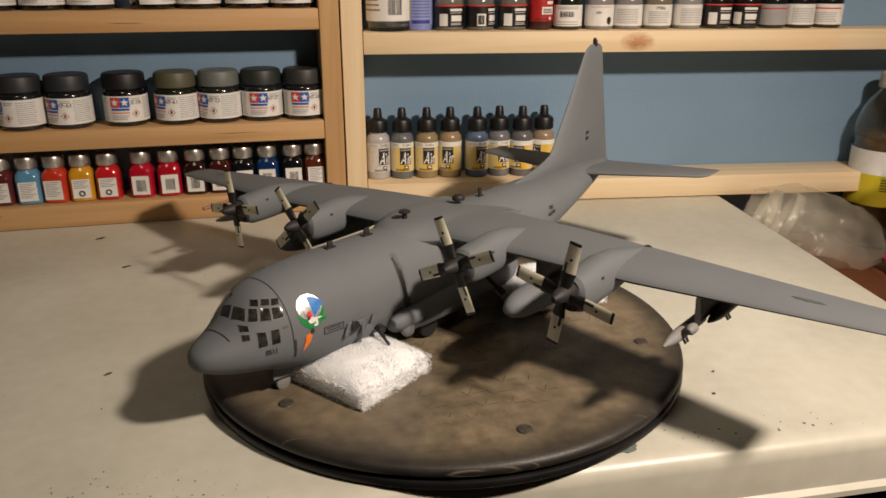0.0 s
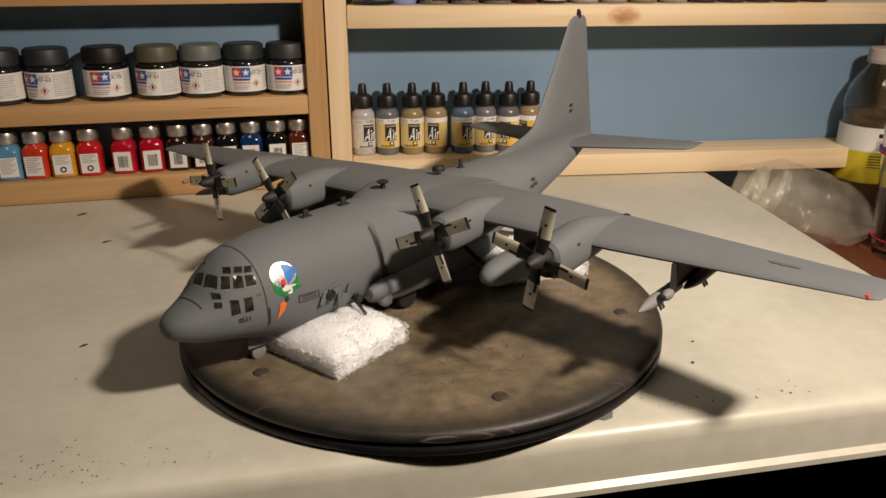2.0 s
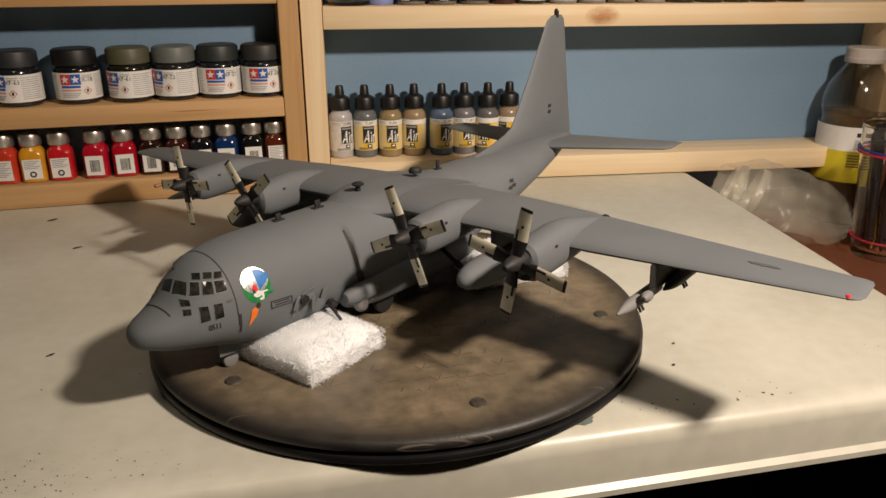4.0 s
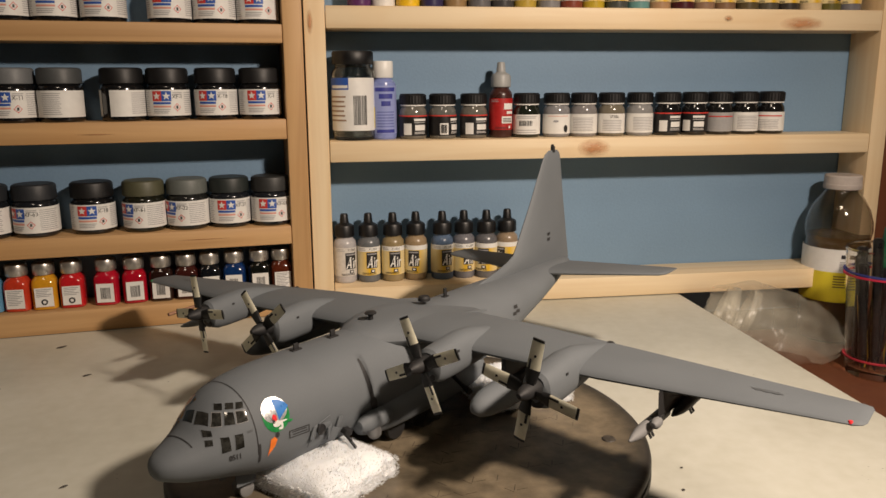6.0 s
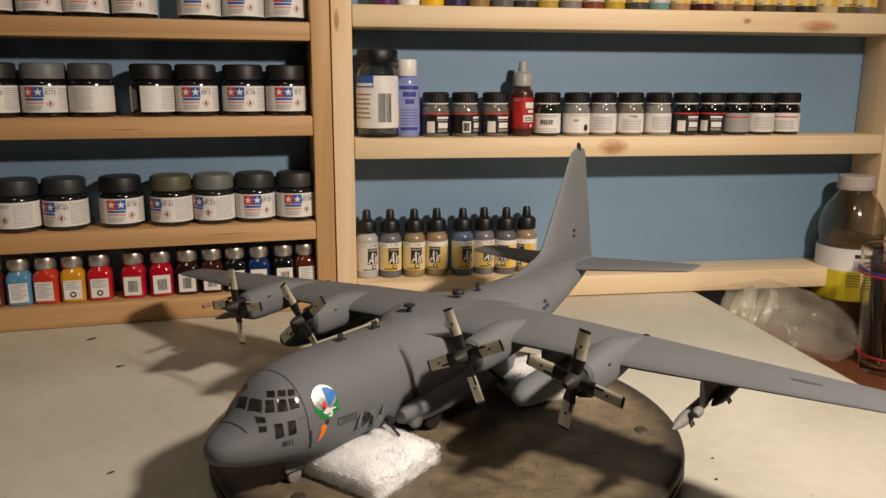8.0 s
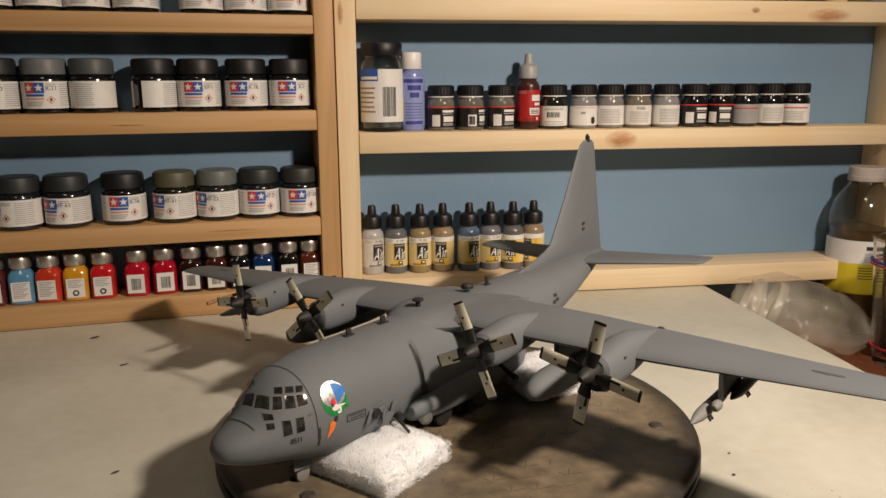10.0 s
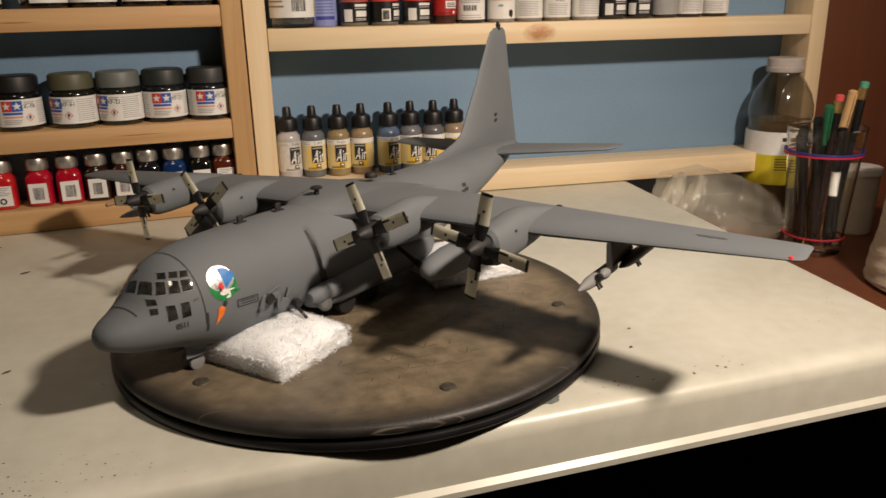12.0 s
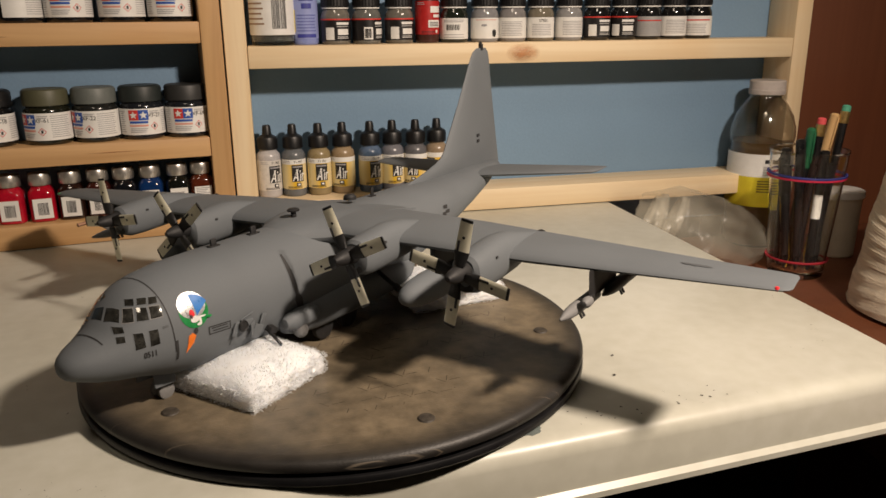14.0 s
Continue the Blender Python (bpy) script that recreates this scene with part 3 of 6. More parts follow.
def nacelle(parent, r):
    secs = []
    # u, half width, top, bottom
    for u, hw, top, bot in ((0.42, 0.42, 0.42, -0.46), (0.55, 0.60, 0.56, -0.86), (0.9, 0.66, 0.60, -0.98), (1.6, 0.68, 0.70, -0.98), (2.6, 0.68, 0.80, -0.92), (3.6, 0.64, 0.72, -0.85), (4.8, 0.52, 0.45, -0.70), (6.2, 0.30, 0.10, -0.52), (7.0, 0.12, -0.1, -0.40)):
        mid, loop = (top + bot) / 2, []
        for k in range(20):
            a = 2 * math.pi * k / 20
            c, s = math.cos(a), math.sin(a)
            loop.append(A(u, r + hw * math.copysign(abs(s) ** 0.8, s), mid + (top - bot) / 2 * math.copysign(abs(c) ** 0.85, c)))
        secs.append(loop)
    n = part("engine_nacelle", loft(secs), M_GREY, parent)
    part("intake", moved(lathe([(0, 0), (0.30, 0), (0.36, 0.04), (0.30, 0.06), (0, 0.02)], 16), Matrix.Translation(A(0.50, r, -0.62)) @ pose(0, 0, 0, 0, -90, 0) @ Matrix.Diagonal((0.6 / 72, 1 / 72, 1 / 72, 1))), M_SOOT, n, "black air intake")
    part("exhaust", moved(lathe([(0, 0), (0.27, 0), (0.27, 0.5), (0.2, 0.5), (0.2, 0.4), (0, 0.4)], 16), Matrix.Translation(A(6.3, r, -0.22)) @ pose(0, 0, 0, 0, 90, 0) @ Matrix.Diagonal((1 / 72,) * 3 + (1,))), M_SOOT, n, "black exhaust")
    for z in (0.25, -0.6):
        for sd in (1, -1):
            part("panel_mark", moved(box(-0.07, 0.07, -0.01, 0.01, -0.05, 0.05), Matrix.Translation(A(1.7, r + sd * (0.665 if z > 0 else 0.55), z)) @ Matrix.Diagonal((1 / 72,) * 3 + (1,))), M_LINE, n, "tiny dark stencil")
    return n


def aircraft():
    ac = thing("model_aircraft", pose(-0.0816, -0.0984, 0.0434, -2.11, -0.12, 43.94), "matt grey four-engined gunship scale model resting on foam", "model aircraft")
    body = part("fuselage", loft([[skin(f[0], 360 * k / 40) for k in range(40)] for f in FUSELAGE]), M_GREY, ac)
    secs = []
    for r in (-20.55, -20.45, -20.2, -19.0, -15, -11.5, -7, -2.3, 0, 2.3, 7, 11.5, 15, 19.0, 20.2, 20.45, 20.55):
        le, te, z, th = wing_at(min(abs(r), 20.2))
        if abs(r) > 20.3:
            le, te, th = (le + 0.12, te - 0.12, th * 0.6) if abs(r) < 20.5 else (le + 0.35, te - 0.4, th * 0.15)
        secs.append(airfoil(le, te, z, th, r, 0.012))
    wing = part("wing", loft(secs), M_GREY, ac)
    fair = [airfoil(le, 8.6, zc, th, sd * r, 0.012) for sd, r, le, zc, th in ((-1, 2.4, 2.65, -0.06, 0.145), (-1, 1.9, 2.4, -0.14, 0.17), (-1, 1.3, 1.5, -0.05, 0.16), (-1, 0.7, 0.7, 0.05, 0.125), (1, 0, 0.3, 0.09, 0.107), (1, 0.7, 0.7, 0.05, 0.125), (1, 1.3, 1.5, -0.05, 0.16), (1, 1.9, 2.4, -0.14, 0.17), (1, 2.4, 2.65, -0.06, 0.145))]
    part("wing_fairing", loft(fair), M_GREY, ac)
    for r, turn in ((10.1, 13), (4.97, -23), (-4.97, 52), (-10.1, -7)):
        nacelle(ac, r)
        propeller(ac, r, turn)
    # fin and tailplane
    fin = []
    for z, le, te, th in ((0.15, 10.2, 21.38, 0.022), (0.5, 11.5, 21.33, 0.040), (0.8, 12.9, 21.28, 0.058), (1.1, 14.0, 21.23, 0.075), (1.4, 14.7, 21.18, 0.09), (1.7, 14.98, 21.13, 0.095), (4.2, 16.68, 20.75, 0.10), (6.7, 18.22, 20.42, 0.10), (7.05, 18.5, 20.32, 0.09), (7.28, 18.95, 20.05, 0.06)):
        ch = te - le
        xs = [0.5 * (1 - math.cos(math.pi * k / 10)) for k in range(11)]
        tt = [5 * th * (0.2969 * math.sqrt(x) - 0.126 * x - 0.3516 * x**2 + 0.2843 * x**3 - 0.1036 * x**4) * ch for x in xs]
        fin.append([A(le + ch * x, t, z) for x, t in zip(xs, tt)] + [A(le + ch * x, -t, z) for x, t in list(zip(xs, tt))[-2:0:-1]])
    part("tail_fin", loft(fin), M_GREY, ac)
    tp = []
    for r in (-7.8, -7.7, -7.4, -4, -0.5, 0.5, 4, 7.4, 7.7, 7.8):
        f = abs(r) / 7.8
        le, te, th = 16.7 + 1.75 * f, 21.1 - 0.5 * f, 0.11
        if abs(r) > 7.5:
            le, te, th = (le + 0.2, te - 0.1, 0.09) if abs(r) < 7.75 else (le + 0.5, te - 0.3, 0.03)
        tp.append(airfoil(le, te, -0.02 + 0.035 * abs(r) + 0.016 * r, th, r))
    part("tailplane", loft(tp), M_GREY, ac)
    return ac, body, wing


AIRCRAFT, BODY, WING = aircraft()


def detail_aircraft(ac, body, wing):
    S72 = Matrix.Diagonal((1 / 72,) * 3 + (1,))

    def at(u, r, z, *turn):
        return Matrix.Translation(A(u, r, z)) @ pose(0, 0, 0, *turn) @ S72

    # glazing: port corners (u, z), mirrored to starboard
    panes = [((-6.86, -0.26), (-6.69, -0.25), (-6.83, -0.44), (-6.99, -0.44)), ((-6.61, -0.25), (-6.39, -0.26), (-6.50, -0.44), (-6.75, -0.43)), ((-6.33, -0.26), (-6.10, -0.28), (-6.19, -0.46), (-6.45, -0.46)),
             ((-7.08, -0.52), (-6.90, -0.51), (-7.09, -0.90), (-7.35, -0.91)), ((-6.82, -0.50), (-6.57, -0.54), (-6.68, -0.92), (-7.01, -0.90)),
             ((-6.49, -0.53), (-6.17, -0.55), (-6.23, -0.90), (-6.61, -0.91)), ((-7.58, -1.02), (-7.41, -1.03), (-7.46, -1.20), (-7.67, -1.22)), ((-7.69, -1.31), (-7.50, -1.30), (-7.56, -1.49), (-7.78, -1.50)),
             ((-7.28, -1.26), (-7.01, -1.29), (-7.04, -1.79), (-7.37, -1.81)), ((-6.82, -1.27), (-6.53, -1.28), (-6.57, -1.79), (-6.89, -1.81))]
    for sd in (1, -1):
        for q in panes:
            w = part("cockpit_window", skin_patch(q, sd, 0.012), M_GLASS_DARK, ac, "dark glossy cockpit pane")
            c = Vector((sum(p[0] for p in q) / 4, sum(p[1] for p in q) / 4, 0))
            rim = [((p[0] - c.x) * 1.14 + c.x, (p[1] - c.y) * 1.14 + c.y) for p in q]
            part("pane_frame", skin_patch(rim, sd, 0.005), M_GREY_LT if q[0][1] < -0.5 and q[0][1] > -0.7 else M_GREY, w)
    # windscreen panes that run over the nose, by (u, angle from the crown)
    def screen(pts, off=0.012, sub=4):
        bm, grid = bmesh.new(), []
        for i in range(sub + 1):
            row = []
            for j in range(sub + 1):
                f, g = i / sub, j / sub
                u = (pts[0][0] * (1 - f) + pts[1][0] * f) * (1 - g) + (pts[3][0] * (1 - f) + pts[2][0] * f) * g
                a = (pts[0][1] * (1 - f) + pts[1][1] * f) * (1 - g) + (pts[3][1] * (1 - f) + pts[2][1] * f) * g
                row.append(bm.verts.new(skin(u, a, off)))
            grid.append(row)
        for i in range(sub):
            for j in range(sub):
                bm.faces.new((grid[i][j], grid[i + 1][j], grid[i + 1][j + 1], grid[i][j + 1]))
        return bm

    for pts in (((-7.25, 1), (-7.15, 20), (-7.40, 32), (-7.57, 8)), ((-7.28, -19), (-7.24, -3), (-7.56, 3), (-7.56, -17)), ((-7.12, -40), (-7.25, -23), (-7.50, -24), (-7.38, -44)), ((-6.90, -36), (-6.68, -27), (-6.95, -12), (-7.08, -22))):
        part("cockpit_window", screen(pts), M_GLASS_DARK, ac, "dark glossy windscreen pane")

    # engraved lines: cockpit arch and radome seam
    def band(u, a0, a1, w, lean=0.0, name="panel_line", n=24, off=0.012):
        bm = bmesh.new()
        rows = []
        for k in range(n + 1):
            a = a0 + (a1 - a0) * k / n
            uu = u + lean * abs(a) / 90
            rows.append((bm.verts.new(skin(uu - w / 2, a, off)), bm.verts.new(skin(uu + w / 2, a, off))))
        for p, q in zip(rows, rows[1:]):
            bm.faces.new((p[0], q[0], q[1], p[1]))
        return part(name, bm, M_LINE, ac, "thin dark panel line")

    band(-6.05, -100, 100, 0.045, 0.0)
    band(-8.10, -36, 40, 0.045, 0.0)
    for u in (-3.6, -2.7):
        band(u, 100, 122, 0.03)
    band(-5.99, 88, 112, 0.09, 0.0, "hinge_line", 6, 0.02)
    # swept dark stain and strake at the propeller line
    for sd in (1, -1):
        strake = bmesh.new()
        rows = []
        for k in range(15):
            z = -0.25 - 2.4 * k / 14
            w = 0.03 + 0.07 * math.sin(math.pi * k / 14) ** 0.8 + (0.12 if k > 10 else 0)
            u = -0.28 + 0.5 * (k / 14) ** 2
            rows.append((strake.verts.new(skin_at(u - w, sd, z, 0.02)), strake.verts.new(skin_at(u + w, sd, z, 0.06))))
        for p, q in zip(rows, rows[1:]):
            strake.faces.new((p[0], q[0], q[1], p[1]))
        part("armour_strip", strake, M_LINE, ac, "dark strip on the fuselage at the propeller line")
    # round badge in plain colours, on the port side
    def badge(cu, cz, ru, rz, a0, a1, material, label, off):
        bm = bmesh.new()
        c = bm.verts.new(skin_at(cu, 1, cz, off))
        rings = []
        for f in (0.25, 0.5, 0.75, 1.0):
            rings.append([bm.verts.new(skin_at(cu + f * ru * math.cos(radians(a0 + (a1 - a0) * k / 20)), 1, cz + f * rz * math.sin(radians(a0 + (a1 - a0) * k / 20)), off)) for k in range(21)])
        for p, q in zip(rings[0], rings[0][1:]):
            bm.faces.new((c, p, q))
        for lo, hi in zip(rings, rings[1:]):
            for k in range(20):
                bm.faces.new((lo[k], hi[k], hi[k + 1], lo[k + 1]))
        return part("badge", bm, material, ac, label)

    badge(-5.12, -1.03, 0.58, 0.62, 0, 360, M_GREEN_D, "green round badge ground", 0.015)
    badge(-5.14, -0.83, 0.54, 0.46, 0, 360, M_SILVER, "silvery upper part of the badge", 0.026)
    badge(-5.06, -1.22, 0.62, 0.74, 32, 96, M_BLUE_D, "blue field of the badge", 0.036)
    for cu, cz, ru, rz, mt in ((-5.24, -1.24, 0.10, 0.15, M_RED_D), (-5.18, -1.45, 0.18, 0.12, M_WHITE_D), (-4.92, -1.42, 0.20, 0.035, M_WHITE_D), (-4.98, -1.55, 0.05, 0.16, M_WHITE_D), (-5.05, -1.66, 0.10, 0.05, M_WHITE_D), (-5.30, -1.34, 0.06, 0.08, M_LINE), (-5.22, -1.86, 0.08, 0.11, M_LINE), (-4.60, -1.50, 0.12, 0.05, M_GREEN_D)):
        badge(cu, cz + 0.13, ru, rz, 0, 360, mt, "small patch of the badge", 0.046)
    tail = bmesh.new()
    vs = [tail.verts.new(skin_at(u - 0.06, 1, z + 0.15, 0.03)) for u, z in ((-5.47, -1.98), (-5.30, -1.93), (-5.18, -2.06), (-5.30, -2.30), (-5.62, -2.62), (-5.54, -2.28))]
    tail.faces.new(vs)
    part("badge", tail, M_ORANGE_D, ac, "orange wedge under the badge")
    # serial and placard
    num = join(letters("0511", 0.29), moved(letters("0511", 0.29), Matrix.Translation((0.022, 0, 0))), moved(letters("0511", 0.29), Matrix.Translation((0.011, 0, 0.012))))
    for v in num.verts:
        v.co = skin_at(-6.94 + v.co.x * 0.80, 1, -2.08 + v.co.z, 0.02)
    part("serial_number", num, M_LINE, ac, "small black serial number")
    frame_bits = [((-4.63, -1.92), (-3.60, -2.0), (-3.60, -2.04), (-4.63, -1.96)), ((-4.63, -2.20), (-3.60, -2.28), (-3.60, -2.32), (-4.63, -2.24)), ((-4.63, -1.92), (-4.58, -1.92), (-4.58, -2.24), (-4.63, -2.24)), ((-3.65, -2.0), (-3.60, -2.0), (-3.60, -2.32), (-3.65, -2.32)),
                  ((-4.5, -2.00), (-3.75, -2.06), (-3.75, -2.10), (-4.5, -2.04)), ((-4.45, -2.11), (-3.72, -2.17), (-3.72, -2.21), (-4.45, -2.15))]
    part("placard", join(*[skin_patch([(u - 0.06, z + 0.14) for u, z in q], 1, 0.016, 2) for q in frame_bits]), M_LINE, ac, "black outlined placard with barred print")
    part("door_mark", skin_patch(((-6.38, -1.24), (-6.16, -1.225), (-6.16, -1.31), (-6.38, -1.325)), 1, 0.012), M_SMUDGE, ac, "faint stencil by the door")
    for u, z, s in ((11.9, -0.76, 1), (12.05, -1.02, 1), (11.7, -1.09, 1)):
        part("tail_mark", skin_patch(((u - 0.20, z + 0.1), (u + 0.20, z + 0.1), (u + 0.14, z - 0.1), (u - 0.22, z - 0.06)), s, 0.015), M_LINE, ac, "small dark tail marking")
    for z in (2.20, 1.86):
        part("fin_mark", moved(box(-0.13, 0.13, -0.01, 0.01, -0.08, 0.08), at(18.4 + 0.06 * (z - 2.0), 0.30, z, 0, 0, 0)), M_LINE, ac, "small dark fin marking")
    # aerials along the crown
    for u, h, w in ((-2.24, 0.30, 0.26), (-0.09, 0.34, 0.28), (8.1, 0.45, 0.20)):
        part("blade_antenna", moved(box(-w / 2, w / 2, -0.05, 0.05, -0.1, h, 0.02), at(u, 0, hull(u)[0])), M_SOOT, ac, "small black blade antenna")
        part("antenna_foot", moved(box(-w, w, -0.12, 0.12, -0.05, 0.05, 0.02), at(u, 0, hull(u)[0])), M_SOOT, ac, "black antenna foot")
    part("dome_antenna", moved(lathe([(0, 0), (0.12, 0), (0.12, 0.22), (0.27, 0.26), (0.29, 0.32), (0.21, 0.38), (0, 0.40)], 16), at(2.4, 0, 0.62)), M_SOOT, ac, "black mushroom-shaped antenna")
    part("dome_antenna", moved(lathe([(0.32, 0), (0.32, 0.14), (0.24, 0.24), (0, 0.28)], 16), at(6.35, 0, 0.62)), M_SOOT, ac, "black domed antenna")
    part("fin_tip_light", join(moved(box(-0.12, 0.12, -0.10, 0.10, -0.15, 0.22, 0.02), at(19.5, 0, 7.30)), moved(lathe([(0, 0), (0.10, 0), (0.10, 0.12), (0, 0.16)], 10), at(19.46, 0, 7.5))), M_SOOT, ac, "small black fin-tip light")
    # landing gear fairings
    for sd in (1, -1):
        secs = []
        for u, w, top, bot in ((-0.75, 0.10, -3.05, -3.30), (-0.55, 0.42, -2.80, -3.62), (0.0, 0.62, -2.68, -3.80), (1.2, 0.75, -2.55, -3.95), (3.5, 0.80, -2.40, -4.0), (6.5, 0.75, -2.45, -3.98), (8.3, 0.45, -2.70, -3.8), (9.0, 0.10, -3.0, -3.4)):
            mid, loop = (top + bot) / 2, []
            for k in range(18):
                a = 2 * math.pi * k / 18
                c, s = math.cos(a), math.sin(a)
                loop.append(A(u, sd * (1.70 + 0.85 * w * math.copysign(abs(s) ** 0.8, s)), mid + (top - bot) / 2 * math.copysign(abs(c) ** 0.8, c)))
            secs.append(loop)
        pod = part("gear_fairing", loft(secs), M_GREY, ac, "grey main gear fairing")
        for u in (1.9, 3.6):
            part("wheel", moved(lathe([(0, -0.2), (0.45, -0.2), (0.60, -0.12), (0.62, 0), (0.60, 0.12), (0.45, 0.2), (0, 0.2)], 20), at(u, sd * 1.62, -4.12, 90, 0, 0)), M_SOOT, pod, "black main wheel")
    # sensor blister, ball and guns on the port side
    ball = part("sensor_turret", moved(lathe([(0, -0.34), (0.16, -0.30), (0.29, -0.16), (0.32, 0.0), (0.29, 0.16), (0.27, 0.5), (0, 0.5)], 18), at(-0.14, 2.28, -3.48)), M_GREY_LT, ac, "pale grey sensor ball")
    part("blister", moved(lathe([(0, -0.95), (0.22, -0.88), (0.38, -0.55), (0.43, 0.0), (0.41, 0.7), (0.25, 1.0), (0, 1.05)], 18), at(-0.08, 2.2, -2.98, 0, 90, 0)), M_GREY, ac, "grey rounded blister")
    vent = part("gun_port", moved(box(-0.52, 0.45, -0.12, 0.12, -0.24, 0.22, 0.10, 3), at(-2.93, 2.03, -2.27, 0, 8, 0)), M_GREY, ac, "bulged gun port")
    part("port_opening", moved(lathe([(0, 0), (0.19, 0), (0.24, 0.04), (0.21, 0.09), (0.17, 0.04), (0, 0.03)], 16), at(-3.13, 2.20, -2.27, 90, 0, 0)), M_SOOT, vent, "dark round opening")
    part("deflector", moved(box(-0.22, 0.22, -0.03, 0.03, -0.34, 0.26, 0.02), at(-2.38, 2.14, -2.72, 0, 0, 0) @ pose(0, 0, 0, 15, 25, 0)), M_GREY, vent, "grey deflector plate")
    part("deflector", moved(box(-0.42, 0.25, -0.025, 0.025, -0.06, 0.06, 0.02), at(-2.80, 2.20, -1.95, 20, -14, 0)), M_GREY, vent, "grey deflector plate")
    for u, z, lean in ((-3.45, -2.30, 24), (-2.62, -2.52, -12), (-2.05, -2.35, 20)):
        part("deflector", moved(box(-0.16, 0.16, -0.03, 0.03, -0.30, 0.24, 0.02), at(u, 2.16, z, 12, lean, 18)), M_GREY, vent, "grey deflector plate")
    gun = part("gun", rod(A(-1.58, 1.7, -2.92), A(-1.74, 2.45, -3.25), 0.08 / 72, 0.07 / 72, 12), M_SOOT, ac, "black rotary gun")
    part("gun_mount", moved(box(-0.20, 0.20, -0.20, 0.20, -0.13, 0.13, 0.05), at(-1.53, 2.0, -2.99, 15, 20, 0)), M_SOOT, gun, "black gun mount")
    for k in range(5):
        a = 2 * math.pi * k / 5
        o = Vector((0.05 * math.cos(a) / 72, 0, 0.05 * math.sin(a) / 72))
        part("barrel", rod(A(-1.71, 2.3, -3.19) + o, A(-1.82, 2.8, -3.42) + o, 0.022 / 72, None, 8), M_SOOT, gun)
    howitzer = part("gun", rod(A(5.6, 1.9, -2.5), A(5.0, 3.6, -3.0), 0.11 / 72, None, 10), M_SOOT, ac, "black gun barrel")
    part("muzzle", rod(A(5.06, 3.45, -2.95), A(4.96, 3.75, -3.05), 0.16 / 72, None, 10), M_SOOT, howitzer)
    # nose gear
    for sd in (1, -1):
        part("gear_door", moved(box(-0.45, 0.50, -0.04, 0.04, -0.58, 0.15, 0.03), at(-5.70, sd * 0.48, -3.46, sd * -6, 4, 0)), M_GREY, ac, "grey nose gear door")
    part("nose_leg", rod(A(-5.60, 0, -3.3), A(-5.55, 0, -4.20), 0.12 / 72), M_GREY_LT, ac, "pale nose gear leg")
    for sd in (1, -1):
        part("nose_wheel", moved(lathe([(0, -0.12), (0.24, -0.12), (0.34, -0.07), (0.36, 0), (0.34, 0.07), (0.24, 0.12), (0, 0.12)], 18), at(-5.50, sd * 0.22, -4.40, 90, 0, 0)), M_GREY_LT, ac, "pale grey nose wheel")
    # tanks and stores under the wing
    for sd in (1, -1):
        tank = part("fuel_tank", moved(lathe([(0, -0.3), (0.24, -0.18), (0.42, 0.1), (0.56, 0.6), (0.64, 1.4), (0.66, 3.0), (0.64, 5.5), (0.50, 7.5), (0.25, 8.8), (0, 9.3)], 24), at(0.75, sd * 7.2, -1.58, 0, 90, 0)), M_GREY, ac, "long grey fuel tank under the wing")
        part("tank_pylon", moved(box(1.8, 5.6, -0.12, 0.12, -0.4, 0.75, 0.04), at(0.9, sd * 7.2, -0.75)), M_SOOT, tank, "dark tank pylon")
        py = part("pylon", loft([[A(u - 0.33, sd * (14.0 + w), z - 0.12) for u, w, z in ((2.9, 0, zt), (3.4, 0.13, zt), (5.6, 0.13, zt), (6.1, 0, zt), (5.6, -0.13, zt), (3.4, -0.13, zt))] for zt in (0.0, -0.35)] + [[A(u - 0.33, sd * (14.0 + w), -1.0) for u, w in ((2.9, 0), (3.3, 0.13), (4.8, 0.13), (5.3, 0), (4.8, -0.13), (3.3, -0.13))]]), M_SOOT, ac, "black stores pylon")
        rack = part("missile_rail", moved(box(-1.5, 1.3, -0.10, 0.10, -0.10, 0.10, 0.03), at(3.77, sd * 14.0, -1.03, 0, -4, 0)), M_SOOT, py, "black launch rail")
        for dy, u0, z in ((-0.42, 1.75, -1.50), (0.26, 3.97, -1.17)):
            nose = [(0, -0.75), (0.05, -0.70), (0.14, -0.35), (0.21, 0.05), (0.24, 0.45), (0.24, 1.15), (0, 1.17)]
            m = part("missile", moved(lathe(nose, 16), at(u0, sd * (14.0 + dy), z, 0, 90, 0)), M_GREY_LT if dy < 0 else M_SOOT, py, "pale grey missile" if dy < 0 else "black missile")
            part("tail_section", moved(lathe([(0, 1.15), (0.235, 1.15), (0.235, 2.5), (0.20, 2.55), (0, 2.55)], 16), at(u0, sd * (14.0 + dy), z, 0, 90, 0)), M_SOOT, m, "black tail section")
            for k in range(4):
                part("missile_fin", moved(box(0.30 + 0.22 * (k % 2), 0.44 + 0.22 * (k % 2), -0.02, 0.02, -0.44, -0.2, 0.008), at(u0 + 0.35, sd * (14.0 + dy), z, 30 if k < 2 else -30, 0, 0)), M_SOOT, m, "small dark fin")
        part("collar", moved(lathe([(0, -0.32), (0.10, -0.30), (0.19, -0.15), (0.20, 0.0), (0.18, 0.2), (0, 0.2)], 12), at(2.37, sd * 14.02, -1.19, 0, 90, 0)), M_GREY_LT, py, "pale grey collar")
        mark = bmesh.new()
        rim = []
